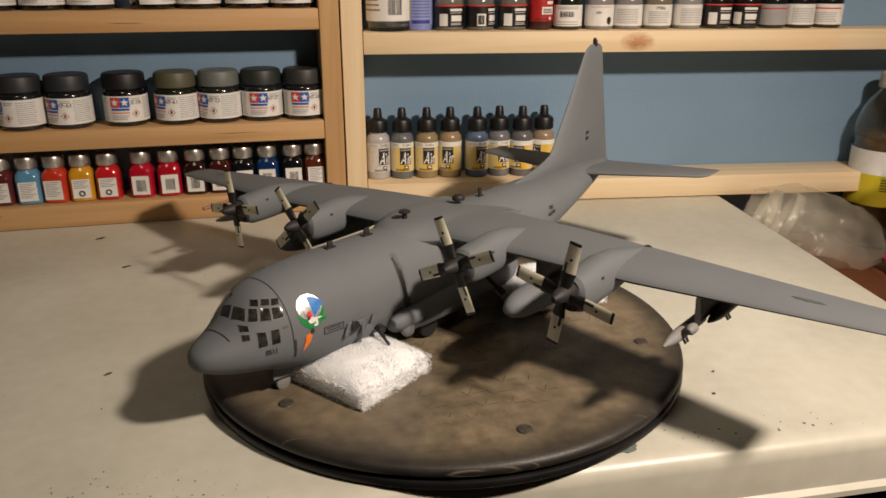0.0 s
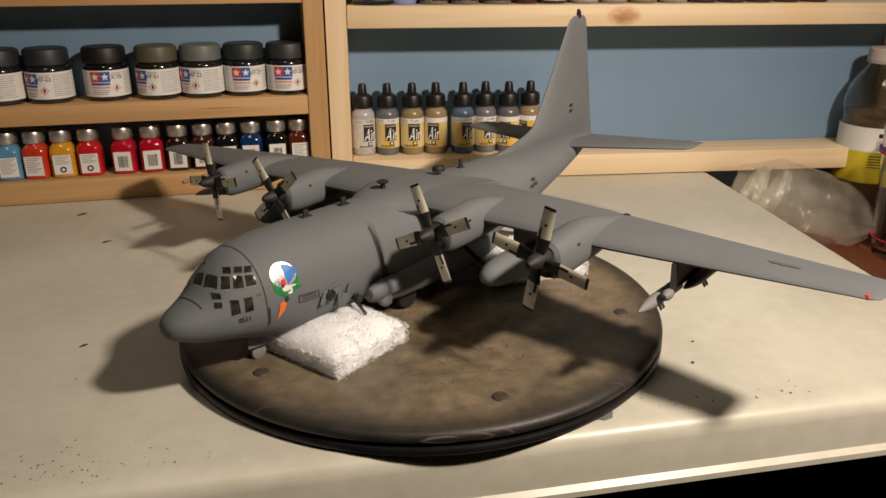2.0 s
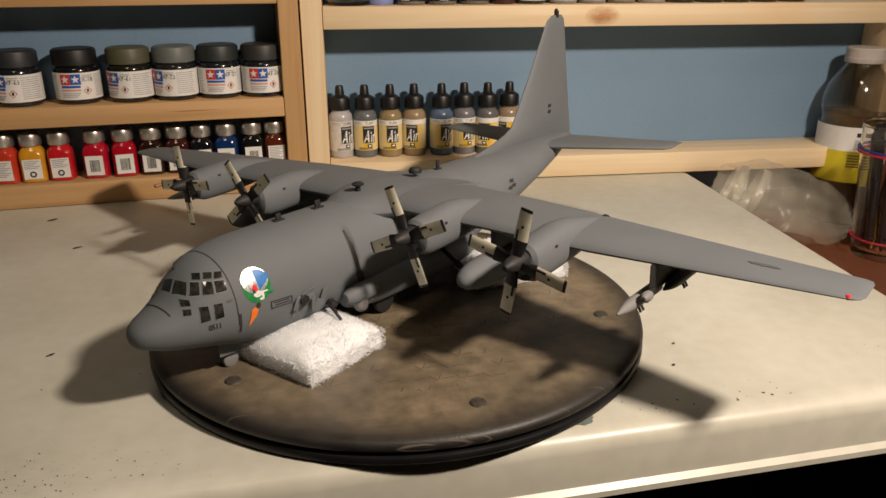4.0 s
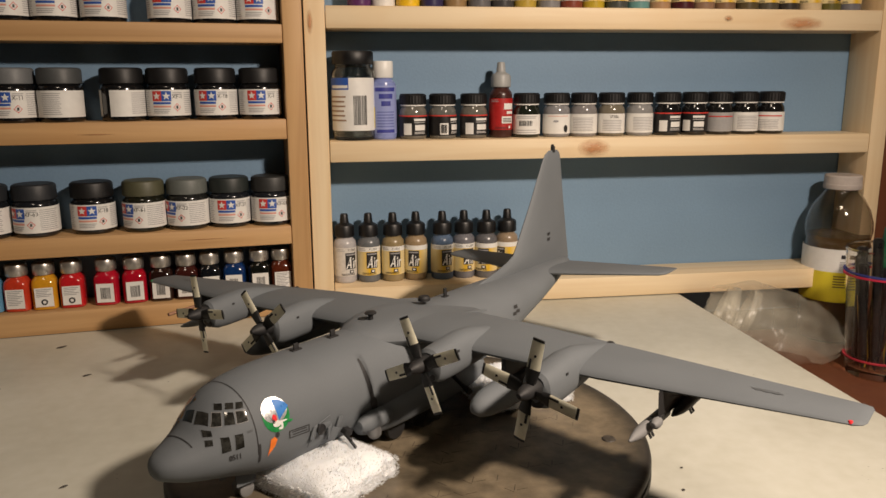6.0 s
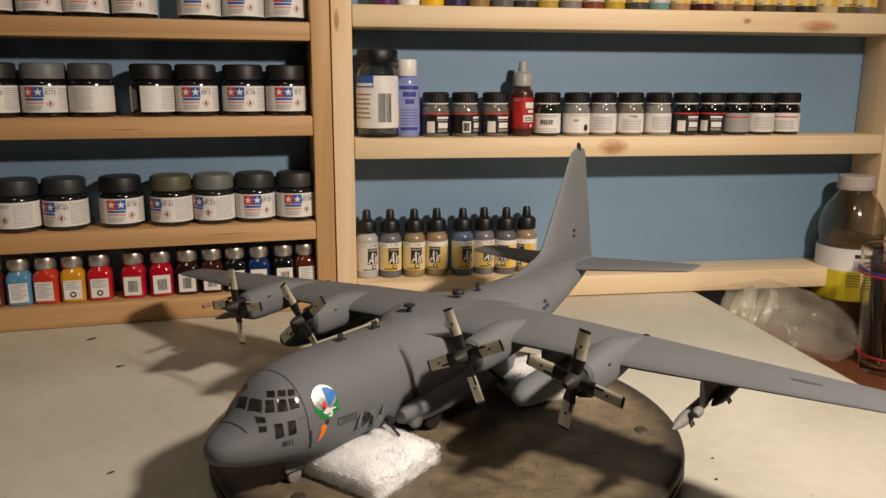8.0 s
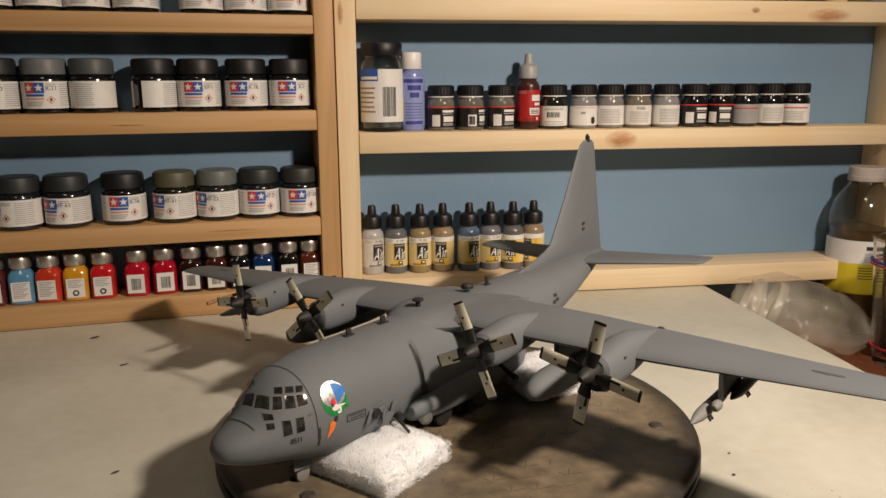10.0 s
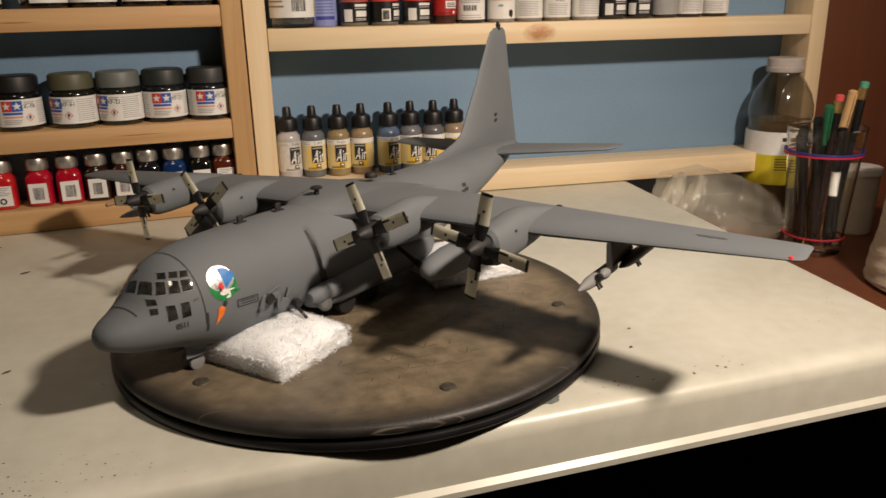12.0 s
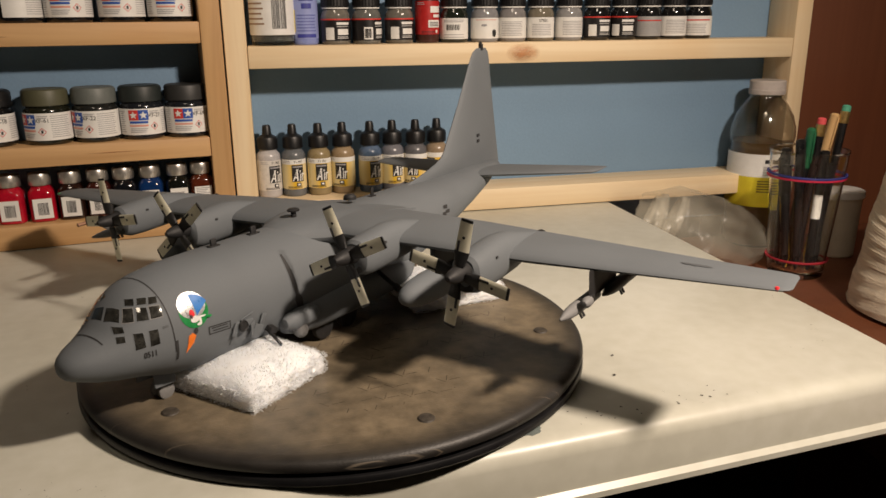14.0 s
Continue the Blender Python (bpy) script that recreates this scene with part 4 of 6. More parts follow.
        for k in range(20):
            r = 17.3 + 0.55 * math.cos(2 * math.pi * k / 20) * (1 + 0.15 * math.sin(5 * k))
            u = 4.25 + 0.13 * math.sin(2 * math.pi * k / 20) * (1 + 0.3 * math.sin(3 * k))
            le, te, zc, th = wing_at(r)
            x = (u - le) / (te - le)
            t = 5 * th * (0.2969 * math.sqrt(x) - 0.126 * x - 0.3516 * x**2 + 0.2843 * x**3 - 0.1036 * x**4)
            rim.append(mark.verts.new(A(u, sd * r, zc + (te - le) * (t + 0.048 * x * (1 - x)) + 0.02)))
        mark.faces.new(rim if sd < 0 else rim[::-1])
        part("wing_mark", mark, M_SMUDGE, wing, "faint dark smudge on the wing")
        part("tip_light", moved(lathe([(0, -0.10), (0.07, -0.07), (0.10, 0), (0.07, 0.07), (0, 0.10)], 12), at(3.44, sd * 20.1, -0.12)), M_RED_D if sd > 0 else M_GREEN_D, wing, "tiny painted navigation light")
    part("probe", rod(A(0.9, -14.5, -0.9), A(4.2, -14.5, -0.75), 0.10 / 72), surface("copper_tube", (0.35, 0.19, 0.12), 0.5, 0.3), ac, "bare copper-coloured tube")


detail_aircraft(AIRCRAFT, BODY, WING)


# ---- foam ----
def foam(name, m, sx, sy, sz, seed):
    f = thing(name, m, "rough white packing foam pad propping up the model", "foam pad", "foam pads under the model")
    rnd = random.Random(seed)

    def sag(x, y):
        """The pad is highest in the middle and worn down towards its edges."""
        return 0.58 + 0.42 * (1 - min(1, abs(2 * x / sx)) ** 4.0) * (1 - min(1, abs(2 * y / sy)) ** 4.0)

    bm = box(-sx / 2, sx / 2, -sy / 2, sy / 2, 0, sz, 0.0030, 3)
    bmesh.ops.subdivide_edges(bm, edges=bm.edges[:], cuts=26, use_grid_fill=True)
    bm.normal_update()
    for v in bm.verts:
        v.co += v.normal * (noise.noise(v.co * 90 + Vector((0, seed, 0))) * 0.0013 + noise.noise(v.co * 300) * 0.0009)
        v.co.z = max(0.0, v.co.z * sag(v.co.x, v.co.y))
    bmesh.ops.triangulate(bm, faces=bm.faces[:])
    part("pad", bm, M_FOAM, f)
    # loose crinkled fibres that stand off its faces
    verts, faces = [], []
    for k in range(9000):
        face = rnd.choice((0, 0, 0, 0, 1, 2, 3, 4))
        x, y, z = rnd.uniform(-sx / 2, sx / 2), rnd.uniform(-sy / 2, sy / 2), rnd.uniform(0.0004, sz)
        out = Vector((0, 0, 1))
        if face == 0:
            z = sz
        elif face in (1, 2):
            x, out = (sx / 2, Vector((1, 0, 0))) if face == 1 else (-sx / 2, Vector((-1, 0, 0)))
        else:
            y, out = (sy / 2, Vector((0, 1, 0))) if face == 3 else (-sy / 2, Vector((0, -1, 0)))
        p = Vector((x, y, max(0.0003, z * sag(x, y)))) - out * 0.0004
        d = (out * rnd.uniform(0.5, 1.3) + Vector((rnd.gauss(0, 0.5), rnd.gauss(0, 0.5), rnd.gauss(0, 0.4)))).normalized()
        side = d.orthogonal().normalized() * rnd.uniform(0.00009, 0.00024)
        up = d.cross(side)
        ln = rnd.uniform(0.0009, 0.0025)
        mid = p + d * ln * 0.5 + up * rnd.uniform(-1.5, 1.5)
        tip = p + d * ln
        b = len(verts)
        for q in (p - side, p + side, p + up, mid - side, mid + side, mid + up, tip):
            verts.append((q.x, q.y, max(0.0002, q.z)))
        for a0, a1 in ((0, 1), (1, 2), (2, 0)):
            faces.append((b + a0, b + a1, b + a1 + 3, b + a0 + 3))
            faces.append((b + a0 + 3, b + a1 + 3, b + 6))
    me = bpy.data.meshes.new("fluff")
    me.from_pydata(verts, [], faces)
    me.materials.append(M_FLUFF)
    ob = new("fluff", me)
    ob.parent = f
    ob["kind"] = "stuff"
    return f


foam("foam_pad", pose(-0.0950, -0.1395, PLATTER_Z, 0, 0, 47), 0.059, 0.070, 0.0190, 3)
foam("foam_pad", pose(0.045, -0.036, PLATTER_Z, 0, 0, 12), 0.068, 0.055, 0.0195, 8)


# ---- paint jars and bottles ----
M_PAPER = printed("label_print", (0.74, 0.74, 0.72), (0.25, 0.25, 0.27), 900)
M_PAPER_PLAIN = surface("label_paper", (0.76, 0.76, 0.74), 0.5, vary=0.05, scale=120)
M_INK = surface("black_ink", (0.02, 0.02, 0.022), 0.5)
M_RED_L = surface("red_ink", (0.62, 0.05, 0.04), 0.45)
M_BLUE_L = surface("blue_ink", (0.03, 0.10, 0.42), 0.45)
M_TIN = surface("tin_cap", (0.55, 0.53, 0.50), 0.35, 0.85, vary=0.15, scale=200)
M_WHITE_PL = surface("white_plastic", (0.78, 0.78, 0.76), 0.4, vary=0.05, scale=60)
M_GREY_PL = surface("grey_plastic", (0.33, 0.34, 0.34), 0.45, vary=0.08, scale=60)
PAINTS = {}


def paint(color, rough=0.16):
    """Glass with paint behind it: glossy, deep colour."""
    key = (color, rough)
    if key not in PAINTS:
        PAINTS[key] = surface("paint_in_glass", color, rough, vary=0.18, scale=70, grain=500, bump=0.0, coat=0.6)
    return PAINTS[key]


CAPS = {}


def cap_paint(color):
    if color not in CAPS:
        CAPS[color] = surface("cap_plastic", color, 0.5, vary=0.12, scale=90, grain=800, bump=0.1)
    return CAPS[color]


def star(cx, cz, r, radius, angle, z):
    bm = bmesh.new()
    c = bm.verts.new((cx, 0, cz))
    ring = [bm.verts.new((cx + (r if k % 2 == 0 else r * 0.42) * math.sin(math.pi * k / 5), 0, cz + (r if k % 2 == 0 else r * 0.42) * math.cos(math.pi * k / 5))) for k in range(10)]
    for k in range(10):
        bm.faces.new((c, ring[k], ring[(k + 1) % 10]))
    return bent(bm, radius, angle, z, 0.0009)


def bars(radius, a0, a1, zs, h=0.0006, off=0.0006):
    return join(*[wrap(radius, a0, a1 - (7 * ((k * 37) % 5) / 5), z, z + h, 5, off) for k, z in enumerate(zs)])


def barcode(radius, a0, a1, z0, z1, seed):
    rnd, out, a = random.Random(seed), [], a0
    while a < a1:
        w = rnd.choice((0.7, 1.2, 1.8)) * (a1 - a0) / 30
        out.append(wrap(radius, a, min(a1, a + w), z0, z1, 1, 0.0006))
        a += w + rnd.choice((0.8, 1.4)) * (a1 - a0) / 30
    return join(*out)


SQUAT_BODY = [(0, 0), (0.0185, 0), (0.0200, 0.0015), (0.0204, 0.004), (0.0204, 0.0305), (0.0195, 0.0330), (0.0180, 0.0342), (0.0180, 0.0352), (0, 0.0352)]
SQUAT_CAP = [(0, 0.0352), (0.0190, 0.0352), (0.0196, 0.0358, 0.0003), (0.0196, 0.0475, 0.0003), (0.0190, 0.0492), (0.0172, 0.0502), (0.0150, 0.0499), (0, 0.0498)]


def squat_jar(m, code, cap, body, turn, where):
    cname = "black" if max(cap) < 0.02 else ("olive" if cap[2] < cap[0] * 0.75 else "grey")
    j = thing("paint_jar", m, f"squat glass paint jar with {cname} cap and white label", "paint jar", "squat paint jars")
    glass = part("body", lathe(SQUAT_BODY, 32), paint(body), j)
    part("cap", lathe(SQUAT_CAP, 72), cap_paint(cap), j, cname + " screw cap")
    r = 0.0204
    lab = part("label", wrap(r, -165 + turn, 165 + turn, 0.0045, 0.0292, 48), M_PAPER_PLAIN, j, "white printed label")
    vis = abs(turn) < 60
    if vis:
        a = turn
        part("emblem", wrap(r, a - 44, a - 19, 0.0185, 0.0280, 5, 0.0006), M_RED_L, lab, "red emblem square")
        part("emblem", wrap(r, a - 19, a + 6, 0.0185, 0.0280, 5, 0.0006), M_BLUE_L, lab, "blue emblem square")
        part("emblem_star", star(0, 0, 0.0040, r, a - 31.5, 0.0232), M_PAPER_PLAIN, lab)
        part("emblem_star", star(0, 0, 0.0040, r, a - 6.5, 0.0232), M_PAPER_PLAIN, lab)
        part("name_bar", wrap(r, a - 43, a + 4, 0.0155, 0.0176, 6, 0.0006), M_BLUE_L, lab, "blue bar of lettering")
        part("name_bar", wrap(r, a - 43, a + 4, 0.0125, 0.0142, 6, 0.0006), surface_cached("pale_red_ink", (0.72, 0.35, 0.28)), lab, "pale red bar of lettering")
        part("fine_print", bars(r, a - 43, a + 2, (0.0102, 0.0086, 0.0070)), surface_cached("grey_ink", (0.34, 0.34, 0.36)), lab)
        if code:
            part("code", bent(letters(code, 0.0052), r, a + 22, 0.0225), M_INK, lab, "black paint code")
        part("fine_print", bars(r, a + 10, a + 36, (0.0262, 0.0246)), surface_cached("grey_ink", (0.34, 0.34, 0.36)), lab)
        dia = bmesh.new()
        ring = [dia.verts.new((q * s, 0, 0)) if ax == 0 else dia.verts.new((0, 0, q * s)) for q in (0.0038, 0.0031) for ax, s in ((0, 1), (1, 1), (0, -1), (1, -1))]
        for k in range(4):
            dia.faces.new((ring[k], ring[(k + 1) % 4], ring[4 + (k + 1) % 4], ring[4 + k]))
        part("hazard_mark", bent(dia, r, a + 20, 0.0125), M_RED_L, lab, "red hazard diamond")
        part("hazard_mark", wrap(r, a + 17.5, a + 22.5, 0.0112, 0.0140, 2, 0.0006), M_INK, lab)
    zs = [0.0072 + 0.0019 * k for k in range(11)]
    part("fine_print", bars(r, turn + 42, turn + 92, zs, 0.0005), surface_cached("grey_ink", (0.34, 0.34, 0.36)), lab)
    part("fine_print", bars(r, turn - 110, turn - 56, zs, 0.0005), surface_cached("grey_ink", (0.34, 0.34, 0.36)), lab)
    return j


CACHE = {}


def surface_cached(name, color, rough=0.5):
    if name not in CACHE:
        CACHE[name] = surface(name, color, rough)
    return CACHE[name]


BLACK_P, NAVY_P = (0.008, 0.008, 0.009), (0.012, 0.014, 0.018)
ROWS = {
    0.1352: [(-0.331, "", (0.022, 0.025, 0.030), NAVY_P, -20), (-0.2865, "", (0.022, 0.025, 0.030), NAVY_P, -48), (-0.2440, "XF-63", (0.022, 0.025, 0.030), NAVY_P, -30), (-0.1930, "X-18", (0.008, 0.008, 0.009), BLACK_P, 4),
             (-0.1450, "XF-61", (0.085, 0.085, 0.050), (0.012, 0.013, 0.008), -38), (-0.1035, "XF-22", (0.130, 0.145, 0.137), (0.016, 0.017, 0.016), -44), (-0.0622, "XF-27", (0.022, 0.028, 0.027), NAVY_P, 2), (-0.0203, "XF-69", (0.030, 0.031, 0.031), NAVY_P, -2)],
    0.2437: [(-0.338, "", (0.02, 0.02, 0.022), BLACK_P, 10), (-0.2950, "XF-63", (0.02, 0.021, 0.022), BLACK_P, -14), (-0.2525, "X-11", (0.15, 0.16, 0.17), BLACK_P, -6), (-0.2110, "", (0.070, 0.076, 0.080), BLACK_P, -90), (-0.1560, "", (0.008, 0.008, 0.009), BLACK_P, 130),
             (-0.1145, "XF-1", (0.010, 0.010, 0.011), BLACK_P, -2), (-0.0690, "X-18", (0.009, 0.009, 0.010), BLACK_P, -12), (-0.0262, "X-1", (0.012, 0.012, 0.013), BLACK_P, 0)],
    0.3352: [(-0.334, "", BLACK_P, BLACK_P, 0), (-0.292, "", BLACK_P, BLACK_P, -10), (-0.2485, "", BLACK_P, BLACK_P, 0), (-0.2090, "", BLACK_P, BLACK_P, 2), (-0.1660, "", BLACK_P, BLACK_P, -8), (-0.1070, "", BLACK_P, BLACK_P, -4), (-0.0650, "", BLACK_P, BLACK_P, -10), (-0.0240, "", BLACK_P, BLACK_P, 0)],
}
for z, row in ROWS.items():
    for s, code, cap, body, turn in row:
        squat_jar(LEFT @ pose(s, 0.0255 + 0.002 * math.sin(s * 90), z), code, cap, body, turn + 7, "the golden pine shelf")


def square_bottle(m, color, label_kind, word):
    b = thing("enamel_bottle", m, f"small square bottle of {word} enamel with tin cap", "paint bottle", "small enamel bottles")
    secs = []
    for z, w, e in ((0, 0.0105, 0.5), (0.001, 0.0116, 0.5), (0.0255, 0.0116, 0.5), (0.0290, 0.0110, 0.6), (0.0320, 0.0092, 0.9), (0.0335, 0.0080, 1), (0.0350, 0.0078, 1)):
        loop = []
        for k in range(24):
            a = 2 * math.pi * (k + 0.5) / 24
            c, s = math.cos(a), math.sin(a)
            loop.append((w * math.copysign(abs(c) ** e, c), w * math.copysign(abs(s) ** e, s), z))
        secs.append(loop)
    part("body", loft(secs), paint(color, 0.08), b, word + " paint in clear glass")
    part("cap", lathe([(0, 0.0345), (0.0094, 0.0345), (0.0098, 0.0355, 0.0002), (0.0098, 0.0440, 0.0002), (0.0092, 0.0456), (0, 0.0460)], 48), M_TIN, b, "dull tin screw cap")
    lab = part("label", box(-0.0082, 0.0082, -0.0121, -0.0117, 0.0035, 0.0225), M_PAPER_PLAIN, b, "small white label")
    if label_kind == "b":
        bits, x, rnd = [], -0.0042, random.Random(int(abs(m.translation.x) * 1e4))
        while x < 0.0042:
            w = rnd.choice((0.0002, 0.0004, 0.0006))
            bits.append(box(x, x + w, -0.0123, -0.0121, 0.0070, 0.0185))
            x += w + rnd.choice((0.0003, 0.0005))
        part("barcode", join(*bits), M_INK, lab)
    else:
        part("fine_print", join(*[box(-0.0068, 0.0066 - 0.002 * (k % 3), -0.0123, -0.0121, 0.0205 - 0.0017 * k, 0.0212 - 0.0017 * k) for k in range(5 if label_kind == "c" else 9)]), surface_cached("grey_ink", (0.34, 0.34, 0.36)), lab)
        if label_kind == "c":
            part("round_mark", moved(lathe([(0.0016, 0), (0.0030, 0), (0.0030, 0.0002), (0.0016, 0.0002)], 20), pose(0, -0.0121, 0.0082, 90, 0, 0)), M_INK, lab, "black ring mark")
    return b


ENAMELS = [(-0.316, (0.10, 0.02, 0.02), "a", "red"), (-0.2915, (0.10, 0.28, 0.46), "a", "pale blue"), (-0.2670, (0.52, 0.045, 0.02), "a", "scarlet"), (-0.2430, (0.62, 0.30, 0.02), "c", "yellow"), (-0.2180, (0.50, 0.015, 0.02), "c", "red"),
           (-0.1862, (0.42, 0.008, 0.025), "b", "crimson"), (-0.1602, (0.38, 0.006, 0.02), "b", "crimson"), (-0.1342, (0.020, 0.008, 0.006), "b", "dark brown"), (-0.1098, (0.045, 0.010, 0.008), "b", "maroon"),
           (-0.0865, (0.006, 0.007, 0.010), "b", "black"), (-0.0620, (0.006, 0.030, 0.12), "b", "dark blue"), (-0.0363, (0.006, 0.007, 0.006), "b", "black"), (-0.0138, (0.085, 0.018, 0.008), "a", "rust")]
for k, (s, color, kind, word) in enumerate(ENAMELS):
    square_bottle(LEFT @ pose(s, 0.022, 0.0622, 0, 0, 5 * math.sin(k * 2.3)), color, kind, word)


def yellow_label():
    m, nodes, links, bsdf = tree("yellow_gradient_label")
    co, sep, ramp, nz = nodes.new("ShaderNodeTexCoord"), nodes.new("ShaderNodeSeparateXYZ"), nodes.new("ShaderNodeValToRGB"), nodes.new("ShaderNodeTexNoise")
    links.new(co.outputs["Object"], sep.inputs[0])
    mr = nodes.new("ShaderNodeMapRange")
    mr.inputs[1].default_value, mr.inputs[2].default_value = -0.012, 0.012
    links.new(sep.outputs[0], mr.inputs[0])
    links.new(mr.outputs[0], ramp.inputs[0])
    e = ramp.color_ramp.elements
    e[0].position, e[0].color = 0.10, (0.74, 0.64, 0.36, 1)
    e[1].position, e[1].color = 0.50, (0.70, 0.43, 0.006, 1)
    x = e.new(0.92)
    x.color = (0.74, 0.62, 0.34, 1)
    nz.inputs["Scale"].default_value = 400
    mix = nodes.new("ShaderNodeMixRGB")
    mix.blend_type, mix.inputs[0].default_value = "OVERLAY", 0.12
    links.new(ramp.outputs[0], mix.inputs[1])
    links.new(nz.outputs[0], mix.inputs[2])
    links.new(mix.outputs[0], bsdf.inputs["Base Color"])
    bsdf.inputs["Roughness"].default_value = 0.4
    return m


M_YLABEL = yellow_label()
M_SLABEL = surface("silver_grey_label", (0.60, 0.58, 0.55), 0.4, vary=0.12, scale=150)
DROP_CAP = [(0, 0.0505), (0.0098, 0.0505), (0.0104, 0.0512, 0.0003), (0.0104, 0.0610, 0.0003), (0.0094, 0.0632), (0.0060, 0.0650), (0.0050, 0.0658), (0.0042, 0.0740), (0.0034, 0.0755), (0, 0.0757)]


def dropper(m, body, label_mat, word, group, turn=0.0, cap=None, code="", emblem=True, low=0.008):
    d = thing("dropper_bottle", m, f"dropper bottle of {word} paint with a pointed {'grey' if cap else 'black'} cap", "paint bottle", group)
    r = 0.0124
    part("body", lathe([(0, 0), (0.0112, 0), (0.0122, 0.0012), (r, 0.003), (r, 0.0425), (0.0118, 0.0455), (0.0096, 0.0480), (0.0088, 0.0490), (0.0088, 0.0505), (0, 0.0505)], 28), surface_cached("dropper_" + word.replace(" ", "_"), body, 0.28), d, word + " body")
    part("cap", lathe(DROP_CAP, 56), cap or M_BLACK, d, ("grey" if cap else "black") + " pointed cap")
    lab = part("label", wrap(r, -160, 160, low, 0.0395, 40), label_mat, d, "printed paper label")
    part("title_band", wrap(r, -75, 75, 0.0345, 0.0395, 16, 0.0005), M_PAPER_PLAIN if label_mat is M_YLABEL else label_mat, lab, "pale band at the top")
    if code:
        part("code", bent(letters(code, 0.0036), r, turn + 14, 0.0369, 0.0008), M_INK, lab, "black paint number")
    part("fine_print", bars(r, turn - 62, turn - 22, (0.0360, 0.0376), 0.0006), surface_cached("grey_ink", (0.34, 0.34, 0.36)), lab)
    if emblem:
        part("emblem", wrap(r, turn - 18, turn + 38, 0.0160, 0.0338, 9, 0.0006), M_INK, lab, "black emblem square")
        part("emblem", wrap(r, turn - 14, turn + 34, 0.0312, 0.0326, 9, 0.0009), surface_cached('grey_ink', (0.34, 0.34, 0.36)), lab, "white bar of lettering")
        for a0, w, z0, h, lean in ((-10, 6, 0.0168, 0.0125, 0.0048), (11, 6.5, 0.0168, 0.0125, -0.0004), (22, 5, 0.0168, 0.0078, 0.0008), (22, 5, 0.0258, 0.0022, 0.0004), (31, 5, 0.0168, 0.0078, 0.0008)):
            bm = wrap(r, turn + a0 - w, turn + a0, z0, z0 + h, 1, 0.0009)
            for v in bm.verts:
                f = (v.co.z - z0) / h
                q = math.atan2(v.co.x, -v.co.y) + f * lean / r
                rad = math.hypot(v.co.x, v.co.y)
                v.co.x, v.co.y = rad * math.sin(q), -rad * math.cos(q)
            part("script_stroke", bm, M_PAPER_PLAIN, lab, "white script stroke")
        part("script_stroke", wrap(r, turn - 8, turn + 9, 0.0198, 0.0214, 4, 0.0009), M_PAPER_PLAIN, lab, "white script stroke")
        part("script_stroke", wrap(r, turn + 29, turn + 42, 0.0232, 0.0250, 3, 0.0009), M_PAPER_PLAIN, lab, "white script stroke")
        part("emblem", wrap(r, turn + 2, turn + 24, 0.0112, 0.0146, 4, 0.0006), M_INK, lab, "small black badge")
        part("emblem", wrap(r, turn + 7, turn + 19, 0.0120, 0.0138, 3, 0.0009), M_PAPER_PLAIN, lab)
    part("fine_print", bars(r, turn - 40, turn + 30, (0.0092, 0.0104), 0.0005), M_INK, lab)
    return d


AIR = [(-0.0700, (0.42, 0.41, 0.42), True, "silver", "71.062", 18), (-0.0440, (0.13, 0.14, 0.15), False, "slate grey", "71.097", 4), (-0.0172, (0.27, 0.21, 0.11), False, "olive brown", "71.031", -4), (0.0085, (0.30, 0.22, 0.13), False, "light brown", "", -28),
       (0.0380, (0.10, 0.15, 0.24), False, "blue grey", "71.109", 8), (0.0628, (0.16, 0.16, 0.18), False, "dark grey", "71.057", 8), (0.0880, (0.12, 0.12, 0.13), False, "black", "", -36), (0.1125, (0.28, 0.21, 0.14), False, "tan", "", -60)]
for k, (x, color, silver, word, code, turn) in enumerate(AIR):
    dropper(pose(x, 0.281 + 0.002 * math.sin(k * 3), 0.0637), color, M_SLABEL if silver else M_YLABEL, word, "airbrush colour bottles", turn, None, code)
TOP = [(0.10, 0.03, 0.12), (0.75, 0.74, 0.72), (0.75, 0.48, 0.02), (0.035, 0.03, 0.09), (0.26, 0.17, 0.08), (0.008, 0.010, 0.011), (0.05, 0.05, 0.055), (0.42, 0.30, 0.05), (0.20, 0.20, 0.21), (0.20, 0.05, 0.03), (0.45, 0.33, 0.03), (0.06, 0.065, 0.06), (0.12, 0.27, 0.27),
       (0.36, 0.22, 0.12), (0.06, 0.012, 0.018), (0.24, 0.15, 0.10), (0.20, 0.12, 0.07), (0.09, 0.07, 0.035), (0.08, 0.07, 0.05), (0.04, 0.035, 0.03), (0.60, 0.48, 0.30), (0.12, 0.11, 0.03), (0.04, 0.04, 0.04)]
WORDS = ["purple", "white", "yellow", "navy", "brown ochre", "black", "charcoal", "ochre", "mid grey", "red brown", "mustard", "dark grey green", "teal", "sand", "maroon", "fawn", "brown", "bronze", "umber", "dark umber", "cream", "olive", "dark grey"]
for k, (color, word) in enumerate(zip(TOP, WORDS)):
    dropper(pose(-0.0475 + 0.02515 * k, 0.279 + 0.002 * math.sin(k * 2.1), 0.3542), color, M_YLABEL if k % 3 or k > 13 else M_SLABEL, word, "top tier colour bottles", -70 if k != 21 else 0, None, "", k == 21, 0.0085)


